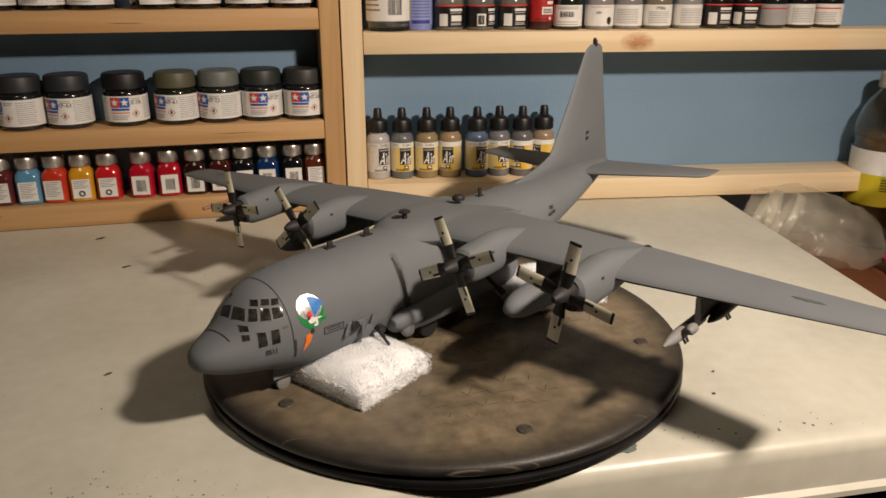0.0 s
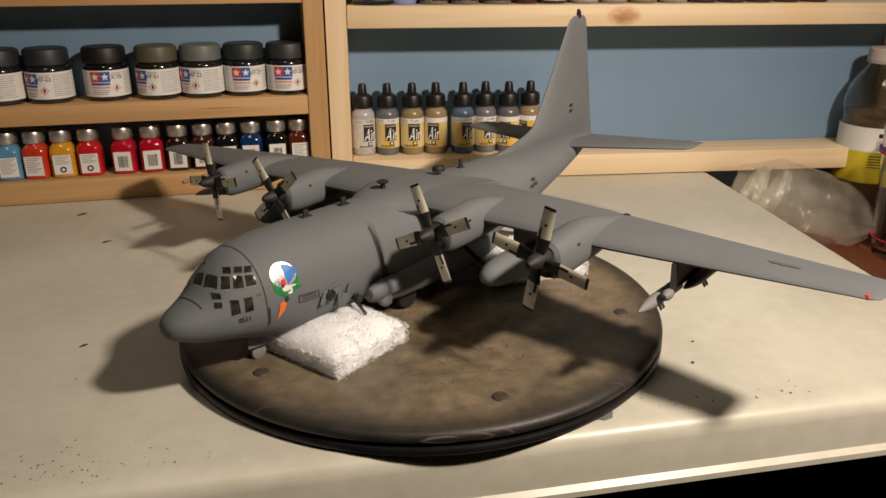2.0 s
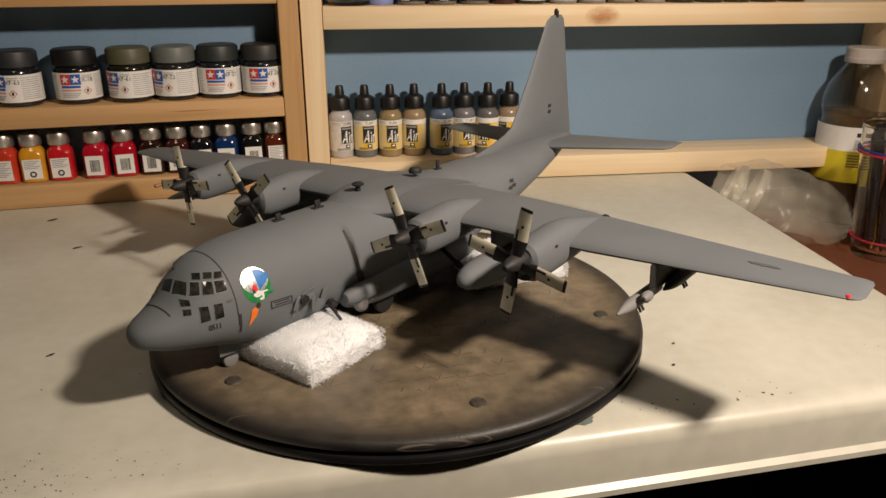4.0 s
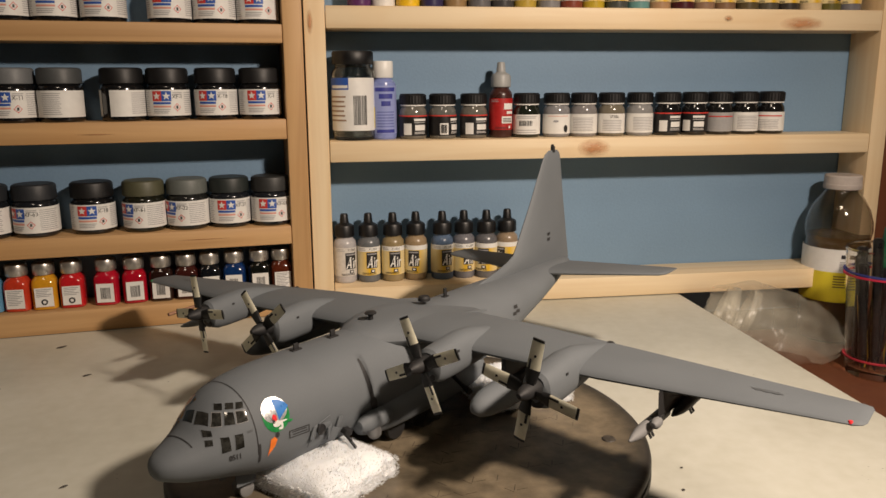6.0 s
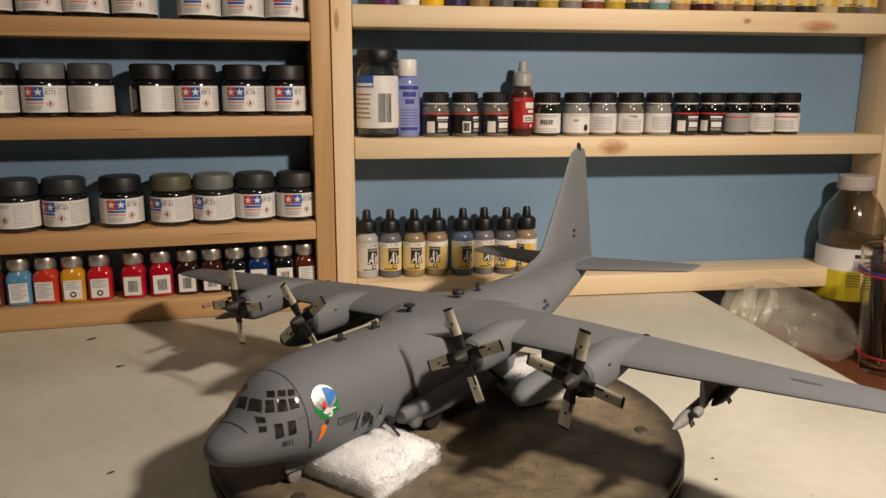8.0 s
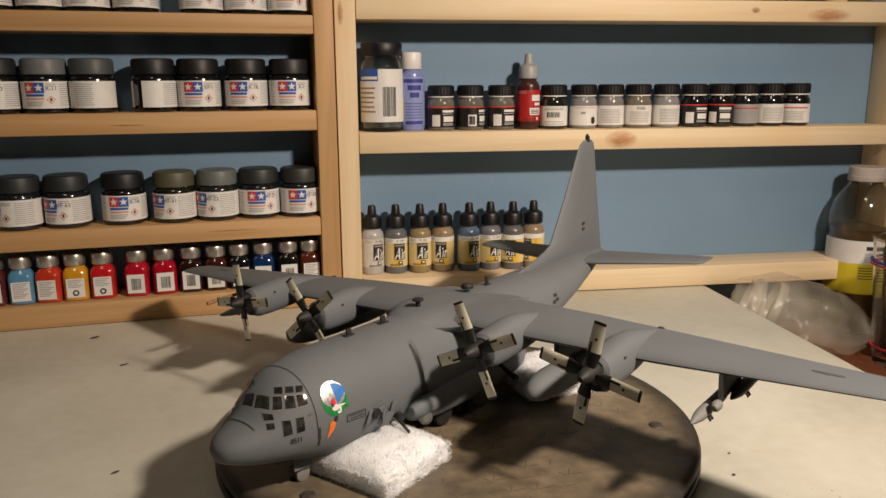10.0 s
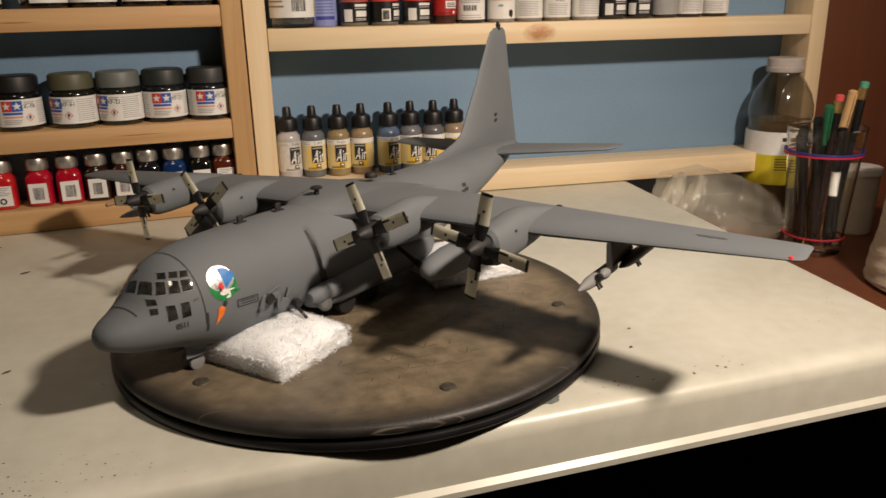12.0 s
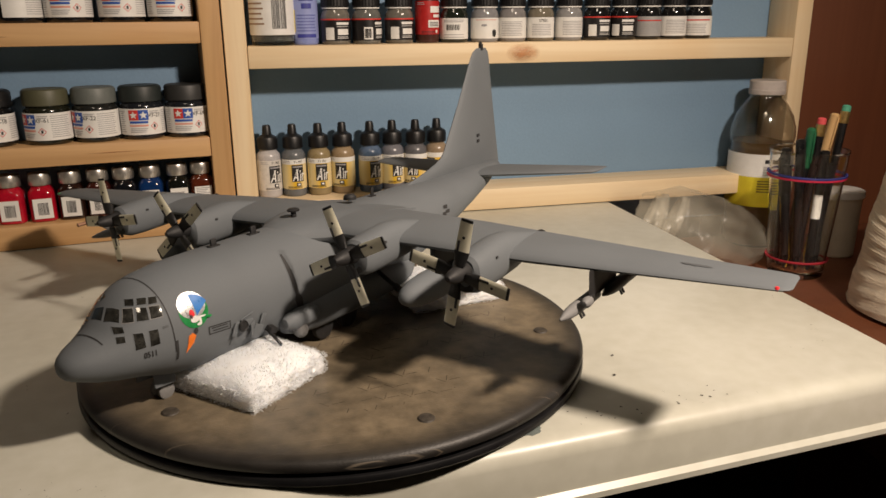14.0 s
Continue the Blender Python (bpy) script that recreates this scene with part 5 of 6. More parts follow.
# ---- middle tier, right: jars ----
def round_jar(m, body, label_mat, look_kind, word, turn=0):
    j = thing("paint_jar", m, f"short round jar of {word} paint with black cap", "paint jar", "short round jars")
    r = 0.0148
    part("body", lathe([(0, 0), (0.0132, 0), (0.0144, 0.0012), (r, 0.003), (r, 0.0275), (0.0142, 0.0305), (0.0126, 0.0330), (0.0122, 0.0345), (0.0122, 0.0362), (0, 0.0362)], 30), paint(body, 0.10), j, word + " paint in glass")
    part("cap", lathe([(0, 0.0362), (0.0134, 0.0362), (0.0140, 0.0370, 0.0004), (0.0140, 0.0455, 0.0004), (0.0130, 0.0472), (0.0118, 0.0474), (0.0112, 0.0468), (0, 0.0468)], 64), M_BLACK, j, "black ribbed cap")
    part("seal", lathe([(0.0131, 0.0346), (0.0137, 0.0346), (0.0137, 0.0358), (0.0131, 0.0358)], 28), M_WHITE_PL, j, "pale seal ring")
    lab = part("label", wrap(r, -140, 140, 0.0035, 0.0245, 36), label_mat, j, "black label with a red line" if look_kind in "kr" else "white printed label")
    if look_kind in "kr":
        part("stripe", wrap(r, -140, 140, 0.0236, 0.0250, 30, 0.0005), M_RED_L, lab, "red line")
        part("bar_of_print", wrap(r, turn - 2, turn + 52, 0.0190, 0.0215, 8, 0.0006), M_PAPER_PLAIN, lab, "white bar of lettering")
        part("fine_print", bars(r, turn - 2, turn + 48, (0.0170,), 0.0007), surface_cached("grey_ink_pale", (0.5, 0.5, 0.5)), lab)
        part("name_patch", wrap(r, turn + 2, turn + 48, 0.0092, 0.0150, 6, 0.0006), M_PAPER_PLAIN, lab, "white name patch")
        part("fine_print", bars(r, turn, turn + 48, (0.0056, 0.0070), 0.0007), surface_cached("grey_ink_pale", (0.5, 0.5, 0.5)), lab)
        pat = part("code_patch", wrap(r, turn - 46, turn - 12, 0.0045, 0.0165, 6, 0.0006), M_PAPER_PLAIN, lab, "white barcode patch")
        if look_kind == "k":
            part("barcode", barcode(r + 0.0004, turn - 42, turn - 18, 0.0060, 0.0150, 5), M_INK, pat)
    elif look_kind == "w":
        part("fine_print", bars(r, turn - 48, turn + 44, [0.0062 + 0.0017 * k for k in range(9)], 0.0006), surface_cached("grey_ink", (0.34, 0.34, 0.36)), lab)
    elif look_kind == "b":
        part("barcode", barcode(r, turn - 35, turn + 20, 0.0125, 0.0180, 6), M_INK, lab)
        part("fine_print", bars(r, turn - 48, turn + 40, (0.0050, 0.0075, 0.0205, 0.0222), 0.0007), surface_cached("grey_ink", (0.34, 0.34, 0.36)), lab)
    elif look_kind == "s":
        part("word", bent(letters("STEEL", 0.0040), r, turn + 8, 0.0212, 0.0008), M_INK, lab, "black lettering")
        part("fine_print", bars(r, turn - 40, turn + 44, [0.0062 + 0.0018 * k for k in range(7)], 0.0006), surface_cached("grey_ink", (0.34, 0.34, 0.36)), lab)
    elif look_kind == "d":
        part("smudge", bent(moved(blot(0.0026, 0.0042, 12), pose(0, 0, 0)), r, turn + 34, 0.0090), M_INK, lab, "black printed shape")
        part("smudge", bent(blot(0.0030, 0.0012, 14), r, turn - 10, 0.0170), surface_cached("grey_ink", (0.34, 0.34, 0.36)), lab)
        part("stripe", wrap(r, turn - 45, turn + 45, 0.0222, 0.0228, 12, 0.0006), surface_cached("pale_red_ink", (0.72, 0.35, 0.28)), lab)
    elif look_kind == "g":
        part("stripe", wrap(r, turn - 60, turn + 60, 0.0195, 0.0208, 14, 0.0006), M_RED_L, lab, "red line")
        part("fine_print", bars(r, turn - 45, turn + 45, [0.0062 + 0.0018 * k for k in range(6)], 0.0006), surface_cached("grey_ink", (0.34, 0.34, 0.36)), lab)
    return j


M_BLABEL = surface("black_label", (0.014, 0.013, 0.014), 0.4, vary=0.2, scale=150)
M_GLABEL = surface("grey_label", (0.36, 0.36, 0.36), 0.4, vary=0.08, scale=150)
MID = [(0.0070, (0.16, 0.15, 0.13), "r", "rust-capped grey", 8), (0.0390, (0.14, 0.14, 0.13), "k", "pale grey", 36), (0.0730, (0.15, 0.14, 0.12), "r", "grey", 10), (0.1320, (0.014, 0.018, 0.013), "b", "dark green", 0), (0.1660, (0.24, 0.24, 0.25), "d", "silver", 0), (0.1970, (0.22, 0.21, 0.21), "w", "silver", -10), (0.2290, (0.18, 0.16, 0.12), "s", "steel", -6),
       (0.2620, (0.26, 0.26, 0.26), "w", "aluminium", 10), (0.2950, (0.010, 0.010, 0.011), "r", "black", -2), (0.3270, (0.010, 0.010, 0.011), "r", "black", -20), (0.3570, (0.012, 0.012, 0.012), "g", "dark", -4), (0.3880, (0.010, 0.010, 0.010), "w", "black", 0), (0.4200, (0.010, 0.010, 0.010), "g", "black", -30)]
for x, color, kind, word, turn in MID:
    round_jar(pose(x, 0.279, 0.2197), color, M_BLABEL if kind in "kr" else (M_GLABEL if word == "dark" else M_PAPER_PLAIN), kind, word, turn - 8)
dropper(pose(0.1030, 0.279, 0.2197), (0.055, 0.020, 0.016), surface("red_label", (0.42, 0.02, 0.02), 0.4, vary=0.12, scale=150), "dark red", "red bottle", 0, M_GREY_PL, "", False)
RED = [o for o in scene.objects if o.get("group") == "red bottle"][0]
RED.scale = (1.0, 1.0, 1.06)
for a0, a1, z0, z1 in ((4, 60, 0.0285, 0.0345), (18, 58, 0.0240, 0.0268), (-6, 56, 0.0145, 0.0215), (30, 42, 0.0095, 0.0120)):
    part("bar_of_print", wrap(0.0124, a0, a1, z0, z1, 8, 0.0007), M_PAPER_PLAIN, RED, "white bar of lettering")
part("fine_print", bars(0.0124, 0, 50, (0.0158, 0.0174, 0.0190), 0.0007, 0.0010), M_INK, RED)


def big_jar():
    j = thing("glass_jar", pose(-0.0560, 0.2795, 0.2197), "tall clear glass jar with black lid and white barcode label", "jar")
    r = 0.0225
    part("body", lathe([(0, 0), (0.0205, 0), (0.0220, 0.002), (r, 0.005), (r, 0.066), (0.0212, 0.0715), (0.0190, 0.0745), (0.0190, 0.0775), (0.0172, 0.0775), (0.0172, 0.074), (0.0200, 0.069), (0.0205, 0.064), (0.0205, 0.004), (0, 0.004)], 36), glassy("clear_glass", (0.80, 0.84, 0.84), 0.04), j, "clear glass")
    part("contents", lathe([(0, 0.0042), (0.0203, 0.0042), (0.0203, 0.060), (0, 0.060)], 28), surface("grey_sediment", (0.20, 0.20, 0.19), 0.4, vary=0.25, scale=120), j, "grey contents")
    part("lid", lathe([(0, 0.0776), (0.0208, 0.0776), (0.0214, 0.079, 0.0003), (0.0214, 0.0895, 0.0003), (0.0204, 0.0912), (0, 0.0912)], 64), M_BLACK, j, "black lid")
    lab = part("label", wrap(r, -90, 70, 0.010, 0.064, 30), M_PAPER_PLAIN, j, "white label")
    part("stripe", wrap(r, -90, -14, 0.052, 0.064, 12, 0.0006), M_BLUE_L, lab, "blue corner")
    part("stripe", wrap(r, -70, -16, 0.0535, 0.0565, 12, 0.0009), M_PAPER_PLAIN, lab, "white bar of lettering")
    part("barcode", barcode(r, -2, 34, 0.016, 0.046, 9), M_INK, lab)
    part("fine_print", bars(r, -80, -22, [0.020 + 0.0048 * k for k in range(6)], 0.0016), surface_cached("brown_ink", (0.32, 0.22, 0.16)), lab)


def blue_bottle():
    b = thing("solution_bottle", pose(-0.0245, 0.281, 0.2197), "translucent blue plastic bottle with white cap", "bottle")
    r = 0.0138
    part("body", lathe([(0, 0), (0.0125, 0), (0.0135, 0.0015), (r, 0.004), (r, 0.055), (0.0130, 0.0590), (0.0100, 0.0615), (0.0092, 0.0625), (0.0092, 0.064), (0, 0.064)], 30), surface("blue_liquid", (0.22, 0.27, 0.55), 0.25, vary=0.08, scale=40, sss=0.2), b, "blue liquid")
    part("cap", lathe([(0, 0.064), (0.0104, 0.064), (0.0108, 0.065, 0.0002), (0.0106, 0.0800, 0.0002), (0.0100, 0.0812), (0, 0.0812)], 48), M_WHITE_PL, b, "white cap")
    lab = part("label", wrap(r, -95, 95, 0.006, 0.056, 24, 0.0002), surface("lilac_label", (0.28, 0.33, 0.62), 0.4, vary=0.06, scale=80), b, "lilac label")
    deep = surface_cached("deep_blue_ink", (0.04, 0.05, 0.30))
    part("stripe", wrap(r, -40, 52, 0.0500, 0.0540, 12, 0.0005), deep, lab, "dark blue band")
    for z, h, a in ((0.0425, 0.0050, 30), (0.0350, 0.0050, 20)):
        part("bar_of_print", wrap(r, -a + 8, a + 8, z, z + h, 8, 0.0006), deep, lab, "dark blue bar of lettering")
    part("fine_print", bars(r, -34, 48, [0.0130 + 0.0030 * k for k in range(6)], 0.0012), surface_cached("mid_blue_ink", (0.14, 0.17, 0.45)), lab)
    part("stripe", wrap(r, -34, 48, 0.0070, 0.0105, 12, 0.0006), deep, lab)
    part("stripe", wrap(r, -62, -42, 0.012, 0.034, 4, 0.0006), surface_cached("yellow_ink", (0.75, 0.62, 0.06)), lab, "yellow tag")


big_jar()
blue_bottle()


# ---- beside the desk ----
def drink_bottle():
    b = thing("drink_bottle", pose(0.508, 0.262, SIDE_Z) @ Matrix.Diagonal((1, 1, 0.89, 1)), "clear plastic drink bottle with grey cap and white-yellow label", "bottle")
    prof = [(0, 0), (0.030, 0), (0.0345, 0.004), (0.036, 0.010), (0.036, 0.026), (0.0350, 0.031), (0.0360, 0.036), (0.0360, 0.128), (0.0345, 0.133), (0.0352, 0.138), (0.0368, 0.148), (0.0360, 0.160), (0.0320, 0.176), (0.0250, 0.190), (0.0195, 0.198), (0.0180, 0.202), (0.0180, 0.208)]
    inner = [(max(0, r - 0.0008), z + (0.0008 if z < 0.001 else 0)) for r, z in prof]
    part("body", lathe(prof + inner[::-1], 40), glassy("clear_plastic", (0.86, 0.83, 0.78), 0.06), b, "clear bottle wall")
    part("drink", lathe([(0, 0.002), (0.029, 0.002), (0.0345, 0.012), (0.0345, 0.026), (0.0335, 0.031), (0.0345, 0.036), (0.0345, 0.128), (0.0330, 0.134), (0.0342, 0.142), (0, 0.142)], 36), surface("brown_drink", (0.20, 0.13, 0.06), 0.1, vary=0.1, scale=20), b, "brownish drink")
    part("cap", lathe([(0, 0.203), (0.0202, 0.203), (0.0206, 0.204), (0.0206, 0.209), (0.0200, 0.2095, 0.0003), (0.0200, 0.2195, 0.0003), (0.0190, 0.221), (0, 0.2212)], 60), surface("pale_grey_cap", (0.50, 0.45, 0.42), 0.45, vary=0.08, scale=90), b, "pale grey screw cap")
    lab = part("label", wrap(0.0362, -140, 140, 0.098, 0.128, 40), M_PAPER_PLAIN, b, "white label")
    part("label_band", wrap(0.0362, -140, 140, 0.058, 0.098, 40), surface("yellow_label", (0.62, 0.52, 0.03), 0.35, vary=0.06, scale=50), b, "yellow lower label")
    part("bar_of_print", wrap(0.0362, -26, 20, 0.1165, 0.1215, 10, 0.0007), M_INK, lab, "black bar of lettering")
    part("fine_print", bars(0.0362, -28, 6, [0.1005 + 0.0022 * k for k in range(6)], 0.0010, 0.0007), surface_cached("grey_ink", (0.34, 0.34, 0.36)), lab)
    part("fine_print", bars(0.0362, -36, 6, [0.078 + 0.0035 * k for k in range(5)], 0.0016, 0.0007), surface_cached("dark_olive_ink", (0.12, 0.10, 0.02)), lab)


drink_bottle()
CUP = Vector((0.478, 0.140, SIDE_Z))


def glass_cup():
    c = thing("glass_tumbler", Matrix.Translation(CUP), "clear tumbler crammed with pens and pencils", "tumbler")
    out = [(0, 0), (0.025, 0), (0.0275, 0.002), (0.0283, 0.006), (0.0382, 0.1325), (0.0385, 0.134)]
    inn = [(0.0373, 0.134), (0.0368, 0.1315), (0.0270, 0.010), (0.024, 0.008), (0, 0.008)]
    part("wall", lathe(out + inn, 48), glassy("tumbler_plastic", (0.93, 0.93, 0.91), 0.02), c, "clear wall").visible_shadow = False
    part("rim", lathe([(0.0372, 0.1338), (0.0386, 0.1338), (0.0390, 0.1350), (0.0386, 0.1362), (0.0374, 0.1362), (0.0372, 0.1338)], 48), glassy("tumbler_rim", (0.90, 0.91, 0.90), 0.05), c, "thick clear rim").visible_shadow = False


def rubber_band(z, material, word, tilt):
    r = 0.0283 + (z - 0.006) * 0.0783 + 0.0008
    bm = lathe([(r, -0.0011), (r + 0.0014, -0.0009), (r + 0.0016, 0), (r + 0.0014, 0.0009), (r, 0.0011), (r, -0.0011)], 60)
    ob = link("rubber_band", bm, material)
    ob.matrix_world = Matrix.Translation(CUP + Vector((0, 0, z))) @ pose(0, 0, 0, tilt, 0.6, 0)
    tagged(ob, f"{word} rubber band round the clear tumbler", "rubber band", "rubber bands")


def pen(x, y, lean_x, lean_y, length, body, word, top=None, kind="pen", label=""):
    p = thing(kind, Matrix.Translation(CUP + Vector((x * 0.72, y * 0.72, 0.0092))) @ pose(0, 0, 0, lean_x * 0.8, lean_y * 0.85, 0) @ Matrix.Diagonal((1, 1, 0.9, 1)), label or f"{word} standing in the clear tumbler", kind, "pens and pencils")
    r = 0.0043
    six = 8 if kind == "pencil" else 18
    part("barrel", lathe([(0, 0), (0.001, 0), (r, 0.012), (r, length), (0, length)], six), body, p)
    if top == "eraser_green" or top == "eraser_red":
        part("ferrule", lathe([(r, length - 0.001), (r + 0.0003, length, 0.0001), (r + 0.0003, length + 0.0125, 0.0001), (0, length + 0.0125)], 24), surface_cached_metal(), p, "brass ferrule")
        part("eraser", lathe([(0, length + 0.0126), (r, length + 0.0126), (r, length + 0.0185), (0.0028, length + 0.0198), (0, length + 0.020)], 18), surface_cached("green_rubber", (0.08, 0.36, 0.24), 0.7) if top == "eraser_green" else surface_cached("red_rubber", (0.70, 0.09, 0.10), 0.7), p, "rubber eraser")
    else:
        part("cap", lathe([(0, length - 0.04), (r + 0.0006, length - 0.04), (r + 0.0007, length + 0.004), (0.003, length + 0.006), (0, length + 0.0062)], 18), top, p, "pen cap")
        part("clip", box(-0.001, 0.001, -r - 0.0022, -r - 0.0010, length - 0.034, length + 0.002, 0.0004), top, p)
    return p


def surface_cached_metal():
    if "brass" not in CACHE:
        CACHE["brass"] = surface("brass", (0.62, 0.45, 0.18), 0.35, 0.9, vary=0.15, scale=300)
    return CACHE["brass"]


glass_cup()
rubber_band(0.108, surface_cached("red_band", (0.60, 0.02, 0.07), 0.6), "red", -1)
rubber_band(0.1112, surface_cached("blue_band", (0.03, 0.04, 0.22), 0.6), "dark blue", 0.5)
rubber_band(0.020, surface_cached("dull_red_band", (0.36, 0.015, 0.03), 0.6), "dull red", 0)
M_PEN_B = surface("pen_black", (0.010, 0.010, 0.011), 0.3, vary=0.2, scale=90)
M_PEN_W = surface("pen_white", (0.62, 0.62, 0.60), 0.35, vary=0.06, scale=90)
M_PEN_G = surface("pen_green", (0.02, 0.13, 0.06), 0.35, vary=0.1, scale=90)
M_PEN_S = surface("pen_silver", (0.40, 0.40, 0.40), 0.3, 0.6, vary=0.1, scale=90)
M_YELLOW_W = surface("yellow_lacquer", (0.70, 0.42, 0.04), 0.3, vary=0.1, scale=120)
M_BARE_W = surface("bare_wood", (0.62, 0.40, 0.18), 0.55, vary=0.18, scale=150, stretch=(1, 1, 0.1))
pen(0.018, -0.010, -2, 9, 0.172, M_PEN_B, "black pencil", "eraser_green", "pencil", "black pencil with green eraser in the clear tumbler")
pen(-0.004, -0.004, 2, 3, 0.158, M_PEN_B, "black pencil", "eraser_red", "pencil", "black pencil with red eraser in the clear tumbler")
pen(-0.012, -0.016, -4, -3, 0.148, M_PEN_B, "black pen", M_PEN_B)
pen(-0.006, 0.008, 4, 1, 0.160, M_PEN_B, "black pen with a green cap", M_PEN_G)
mk = pen(0.004, -0.022, -3, 4, 0.135, M_PEN_B, "black marker with a white band", M_PEN_B)
part("band", lathe([(0.0043, 0.062), (0.0046, 0.062), (0.0046, 0.090), (0.0043, 0.090)], 18), M_PEN_W, mk, "white printed band")
pen(0.010, 0.018, 4, 9, 0.176, M_BARE_W, "bare wooden stick", M_BARE_W, "stick", "bare pale wooden stick leaning in the tumbler")
pen(0.022, 0.006, 2, 8, 0.128, M_YELLOW_W, "yellow pencil", M_YELLOW_W)
pen(-0.022, -0.004, 0, -7, 0.120, M_PEN_B, "slim black pen", M_PEN_B)
pen(-0.020, 0.014, 4, -6, 0.138, M_PEN_B, "black pen", M_PEN_B)
pen(0.002, 0.024, 6, 1, 0.150, M_PEN_B, "black pen", M_PEN_B)
pen(-0.016, 0.000, -2, -9, 0.128, M_YELLOW_W, "yellow pen", M_PEN_B)
pen(0.014, -0.020, -5, 6, 0.120, M_PEN_B, "slim black pen", M_PEN_B)


def thread_cone():
    c = thing("thread_cone", pose(0.538, 0.004, SIDE_Z) @ Matrix.Diagonal((0.95, 0.95, 0.98, 1)), "large cone of cream yarn wound in slanting layers", "yarn cone")
    prof, n = [(0, 0.004)], 150
    for k in range(n + 1):
        z = 0.004 + 0.176 * k / n
        r = 0.088 - 0.026 * (z / 0.18) + 0.00022 * math.sin(k * 2.4) + 0.0003 * math.sin(k * 0.61)
        prof.append((r, z))
    prof += [(0.056, 0.183), (0.020, 0.184), (0, 0.184)]
    bm = lathe(prof, 72)
    for v in bm.verts:
        if 0.006 < v.co.z < 0.182:
            a = math.atan2(v.co.y, v.co.x)
            s = 1 + 0.010 * math.sin(a * 2 + v.co.z * 120) + 0.006 * noise.noise(v.co * 60)
            v.co.x, v.co.y, v.co.z = v.co.x * s, v.co.y * s, v.co.z + 0.006 * math.sin(a * 2 + v.co.z * 40)
    part("winding", bm, surface("cream_yarn", (0.84, 0.74, 0.58), 0.85, vary=0.16, scale=30, grain=260, bump=0.7, dist=0.0012, stretch=(1, 1, 9)), c, "cream yarn winding")
    part("core", lathe([(0, 0), (0.034, 0), (0.034, 0.004), (0.012, 0.004), (0.010, 0.192), (0, 0.192)], 24), surface("card_core", (0.40, 0.28, 0.18), 0.8), c, "card core")


thread_cone()


def small_tub():
    c = thing("white_tub", pose(0.570, 0.190, SIDE_Z) @ Matrix.Diagonal((0.8, 0.8, 0.95, 1)), "small off-white plastic tub with a snap lid", "tub")
    part("body", lathe([(0, 0), (0.023, 0), (0.0245, 0.002), (0.0265, 0.073), (0, 0.073)], 30), surface("ivory_plastic", (0.55, 0.50, 0.40), 0.45, vary=0.08, scale=50), c)
    part("lid", lathe([(0, 0.0732), (0.0285, 0.0732), (0.0292, 0.075), (0.0285, 0.081), (0.026, 0.082), (0, 0.0815)], 30), M_WHITE_PL, c, "white snap lid")


small_tub()


def cloth_heap():
    rnd = random.Random(5)
    bm = bmesh.new()
    bmesh.ops.create_icosphere(bm, subdivisions=5, radius=1)
    for v in bm.verts:
        d = v.co.normalized()
        q = 1 + 0.18 * noise.noise(d * 2.2) + 0.10 * noise.noise(d * 6 + Vector((3, 1, 2))) + 0.04 * noise.noise(d * 17)
        v.co = Vector((d.x * 0.045 * q, d.y * 0.03 * q, max(-0.040, d.z * 0.062 * q)))
    ob = link("folded_cloth", bm, surface("mottled_cloth", (0.30, 0.25, 0.22), 0.9, vary=0.5, scale=110, grain=700, bump=0.5))
    ob.matrix_world = pose(0.640, 0.14, SIDE_Z + 0.040)
    tagged(ob, "crumpled mottled grey-brown cloth behind the yarn", "cloth")


cloth_heap()


def plastic_bag():
    bm = bmesh.new()
    n, m = 60, 40
    rows = []
    for i in range(n + 1):
        f = i / n
        row = []
        for j in range(m):
            a = 2 * math.pi * j / m
            q = 0.052 * (math.sin(math.pi * min(1, 0.10 + f * 0.88)) ** 0.55)
            p = Vector((f * 5, math.cos(a) * 1.5, math.sin(a) * 1.5))
            q *= 1 + 0.20 * noise.noise(p * 0.8) + 0.05 * noise.noise(p * 1.9) + 0.035 * abs(math.sin(f * 19 + 1.2 * math.sin(a * 2))) + 0.02 * math.sin(a * 7 + f * 4)
            row.append(bm.verts.new((0.165 * (f - 0.5) + 0.006 * noise.noise(p * 1.7), q * math.cos(a) * 0.85, max(-0.042, q * math.sin(a)))))
        rows.append(row)
    for p, q in zip(rows, rows[1:]):
        for j in range(m):
            bm.faces.new((p[j], p[(j + 1) % m], q[(j + 1) % m], q[j]))
    bag = thing("plastic_bag", pose(0.400, 0.205, SIDE_Z + 0.0362, 0, 12, -28) @ Matrix.Diagonal((0.9, 0.9, 0.85, 1)), "crumpled cloudy clear plastic bag beside the desk", "plastic bag")
    cloudy = film()
    part("film", bm, cloudy, bag).visible_shadow = False
    # stiff folds that ring its closed end
    for x, r, tilt in ((-0.062, 0.036, 8), (-0.050, 0.042, -5), (-0.034, 0.0455, 10)):
        ring = lathe([(r - 0.0012, -0.0050), (r + 0.0002, -0.0015), (r - 0.0004, 0.0050), (r - 0.0008, 0.0049), (r - 0.0002, -0.0015), (r - 0.0016, -0.0049), (r - 0.0012, -0.0050)], 48)
        for v in ring.verts:
            v.co.x, v.co.y = v.co.x * 0.82, v.co.y * 0.84
        fold = part("fold", moved(ring, pose(x, 0, 0.002, 0, 90 + tilt, 0)), cloudy, bag, "cloudy stiff fold")
        fold.visible_shadow = False


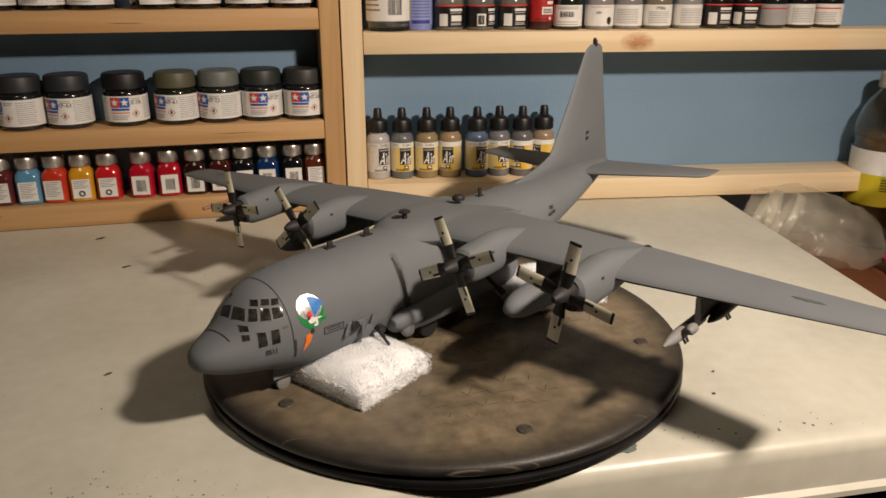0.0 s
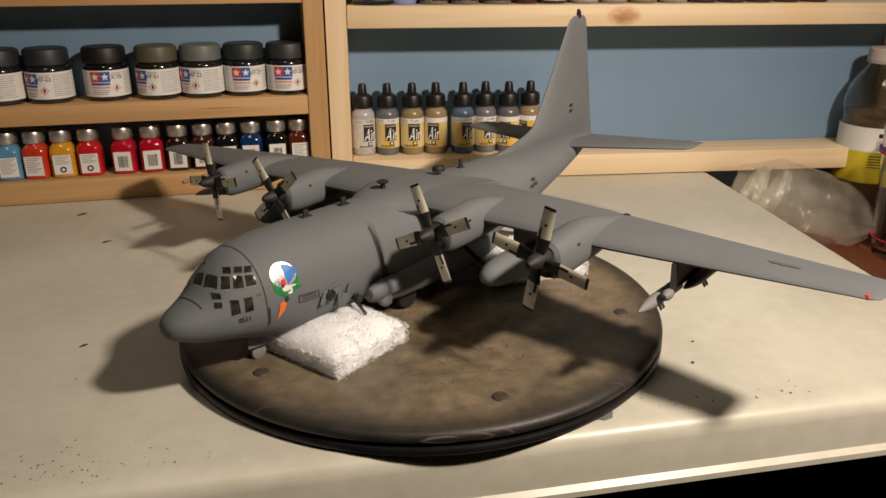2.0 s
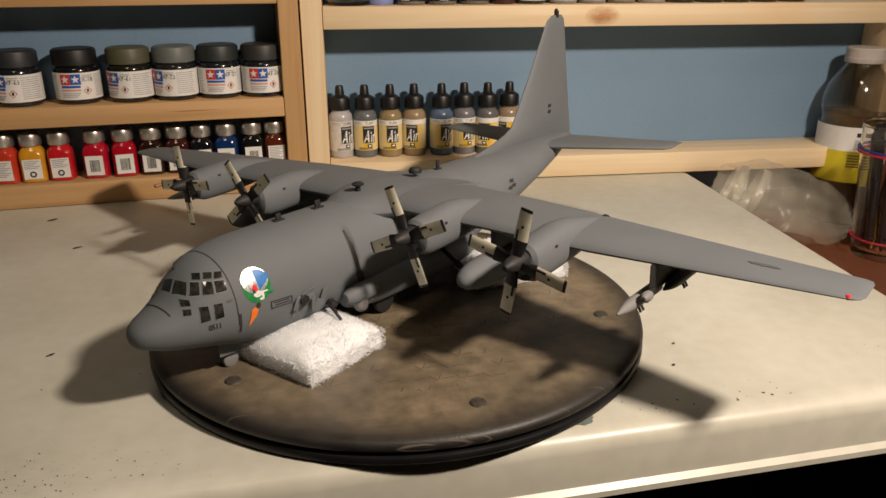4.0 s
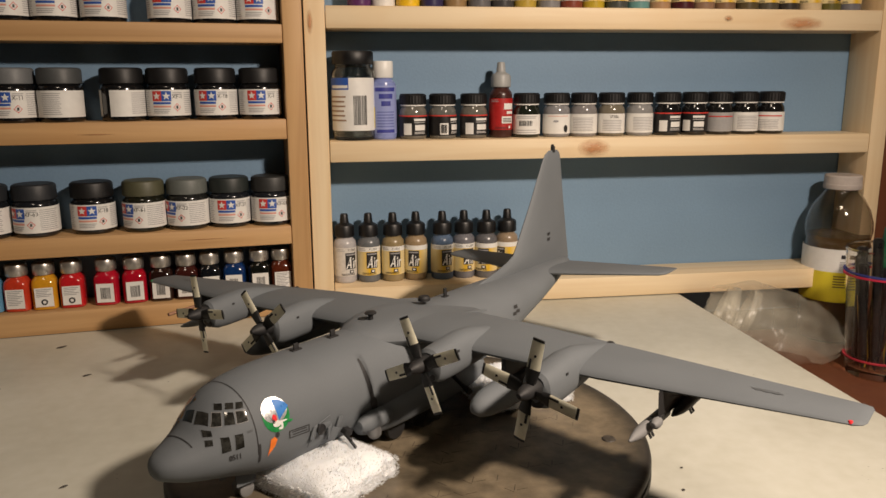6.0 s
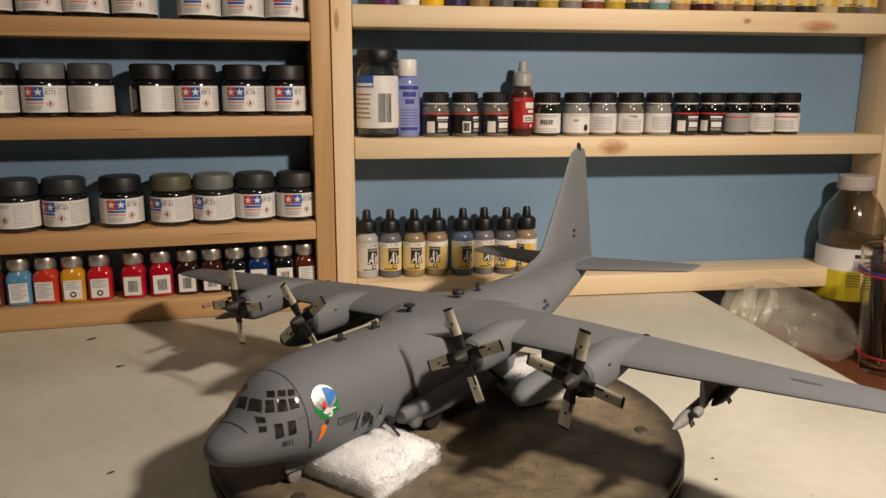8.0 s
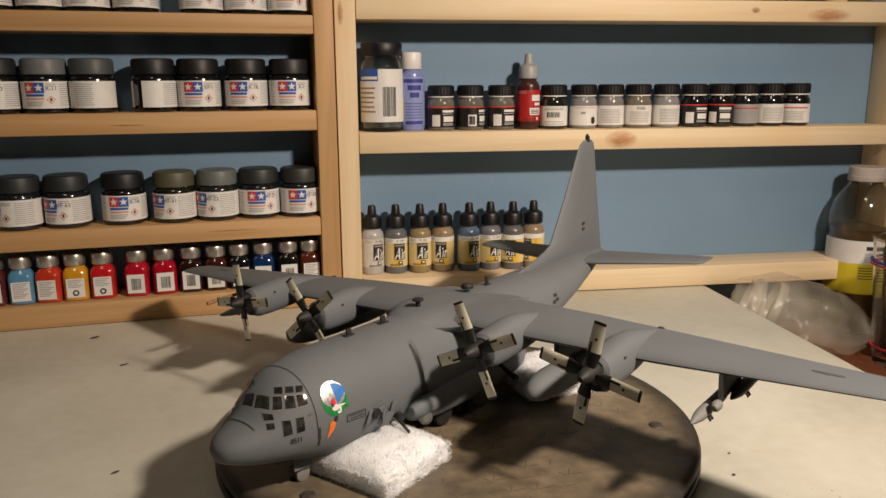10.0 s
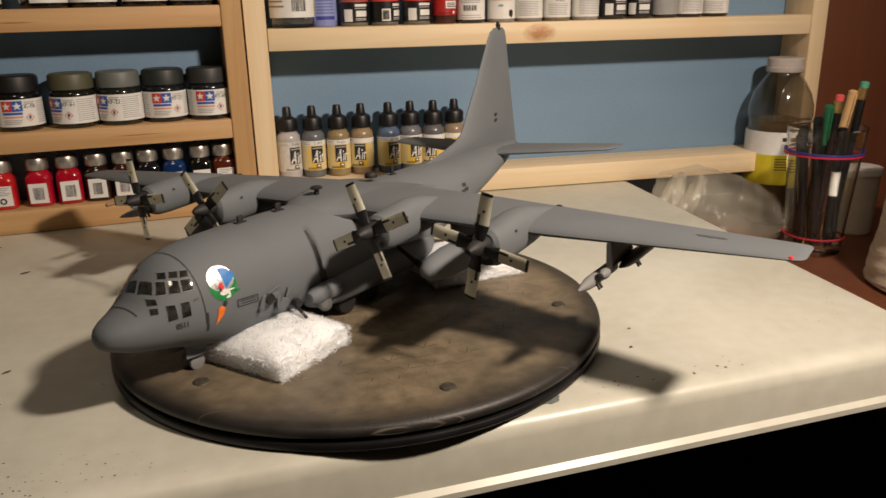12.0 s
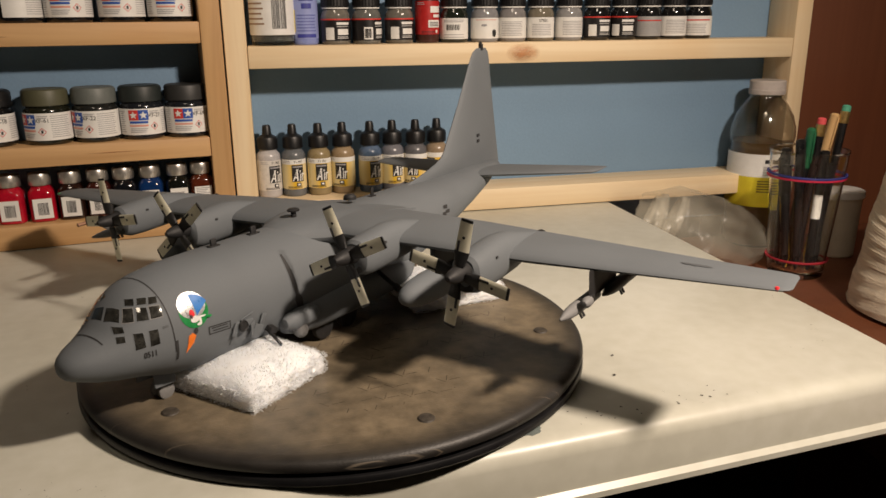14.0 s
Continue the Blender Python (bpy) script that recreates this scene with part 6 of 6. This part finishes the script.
def film():
    m, nodes, links, bsdf = tree("cloudy_film")
    out = nodes["Material Output"]
    tr, mix, nz, mr = nodes.new("ShaderNodeBsdfTransparent"), nodes.new("ShaderNodeMixShader"), nodes.new("ShaderNodeTexNoise"), nodes.new("ShaderNodeMapRange")
    bsdf.inputs["Base Color"].default_value, bsdf.inputs["Roughness"].default_value = (0.66, 0.63, 0.52, 1), 0.28
    nz.inputs["Scale"].default_value, nz.inputs["Detail"].default_value = 1.6, 2
    mr.inputs[1].default_value, mr.inputs[2].default_value, mr.inputs[3].default_value, mr.inputs[4].default_value = 0.3, 0.7, 0.10, 0.34
    links.new(nz.outputs[0], mr.inputs[0])
    links.new(mr.outputs[0], mix.inputs[0])
    links.new(tr.outputs[0], mix.inputs[1])
    links.new(bsdf.outputs[0], mix.inputs[2])
    links.new(mix.outputs[0], out.inputs["Surface"])
    return m


plastic_bag()


# ---- marks on the desk ----
def flecks():
    rnd = random.Random(11)
    verts, faces = [], []

    def fleck(x, y, r, n=7, st=1.0, turn=0.0, zz=0.0):
        b = len(verts)
        for k in range(n):
            a, q = 2 * math.pi * k / n, r * rnd.uniform(0.6, 1.2)
            dx, dy = q * st * math.cos(a), q * math.sin(a)
            verts.append((x + dx * math.cos(turn) - dy * math.sin(turn), y + dx * math.sin(turn) + dy * math.cos(turn), 0.00025 + zz))
        faces.append(tuple(range(b, b + n)))

    for _ in range(150):
        x = rnd.gauss(-0.22, 0.05)
        fleck(x, front_y(x) + abs(rnd.gauss(0.016, 0.010)) + 0.008, rnd.choice((0.0002, 0.0002, 0.0003, 0.0005)))
    for _ in range(24):
        x = rnd.gauss(0.12, 0.04)
        fleck(x, front_y(x) + abs(rnd.gauss(0.006, 0.008)) + 0.010, rnd.choice((0.0003, 0.0005, 0.0008)))
    for cx, cy in ((0.235, 0.0), (0.28, -0.13), (0.295, -0.10), (0.300, -0.07), (0.24, -0.165), (0.27, -0.15)):
        for _ in range(3):
            fleck(cx + rnd.gauss(0, 0.008), max(front_y(cx) + 0.012, cy + rnd.gauss(0, 0.006)), rnd.choice((0.0002, 0.0003, 0.0005)), 8, rnd.uniform(1, 1.8), rnd.uniform(0, 3))
    for _ in range(35):
        fleck(rnd.uniform(-0.5, 0.30), rnd.uniform(-0.19, 0.24), rnd.choice((0.0002, 0.0003, 0.0004)), 6, rnd.uniform(1, 3), rnd.uniform(0, 3))
    for x, y, r in ((-0.249, -0.101, 0.0014), (-0.291, 0.090, 0.0022), (-0.336, 0.169, 0.0025), (0.119, -0.162, 0.0012), (0.130, -0.136, 0.001)):
        fleck(x, y, r, 8, 2.2, 0.8)
    me = bpy.data.meshes.new("paint_specks")
    me.from_pydata(verts, [], faces)
    me.materials.append(surface("old_paint_specks", (0.06, 0.052, 0.045), 0.7, vary=0.3))
    ob = new("paint_specks", me)
    ob.parent = DESK
    ob["kind"] = "stuff"
    bm = moved(blot(0.0085, 0.0048, 21, 24, 0.0003), Matrix.Translation((0.0471, -0.2105, 0.0004)) @ pose(0, 0, 0, -86, 0, 12))
    part("paint_stain", bm, surface("blue_grey_stain", (0.16, 0.19, 0.18), 0.6, vary=0.25, scale=120), DESK, "blue-grey paint stain")


flecks()
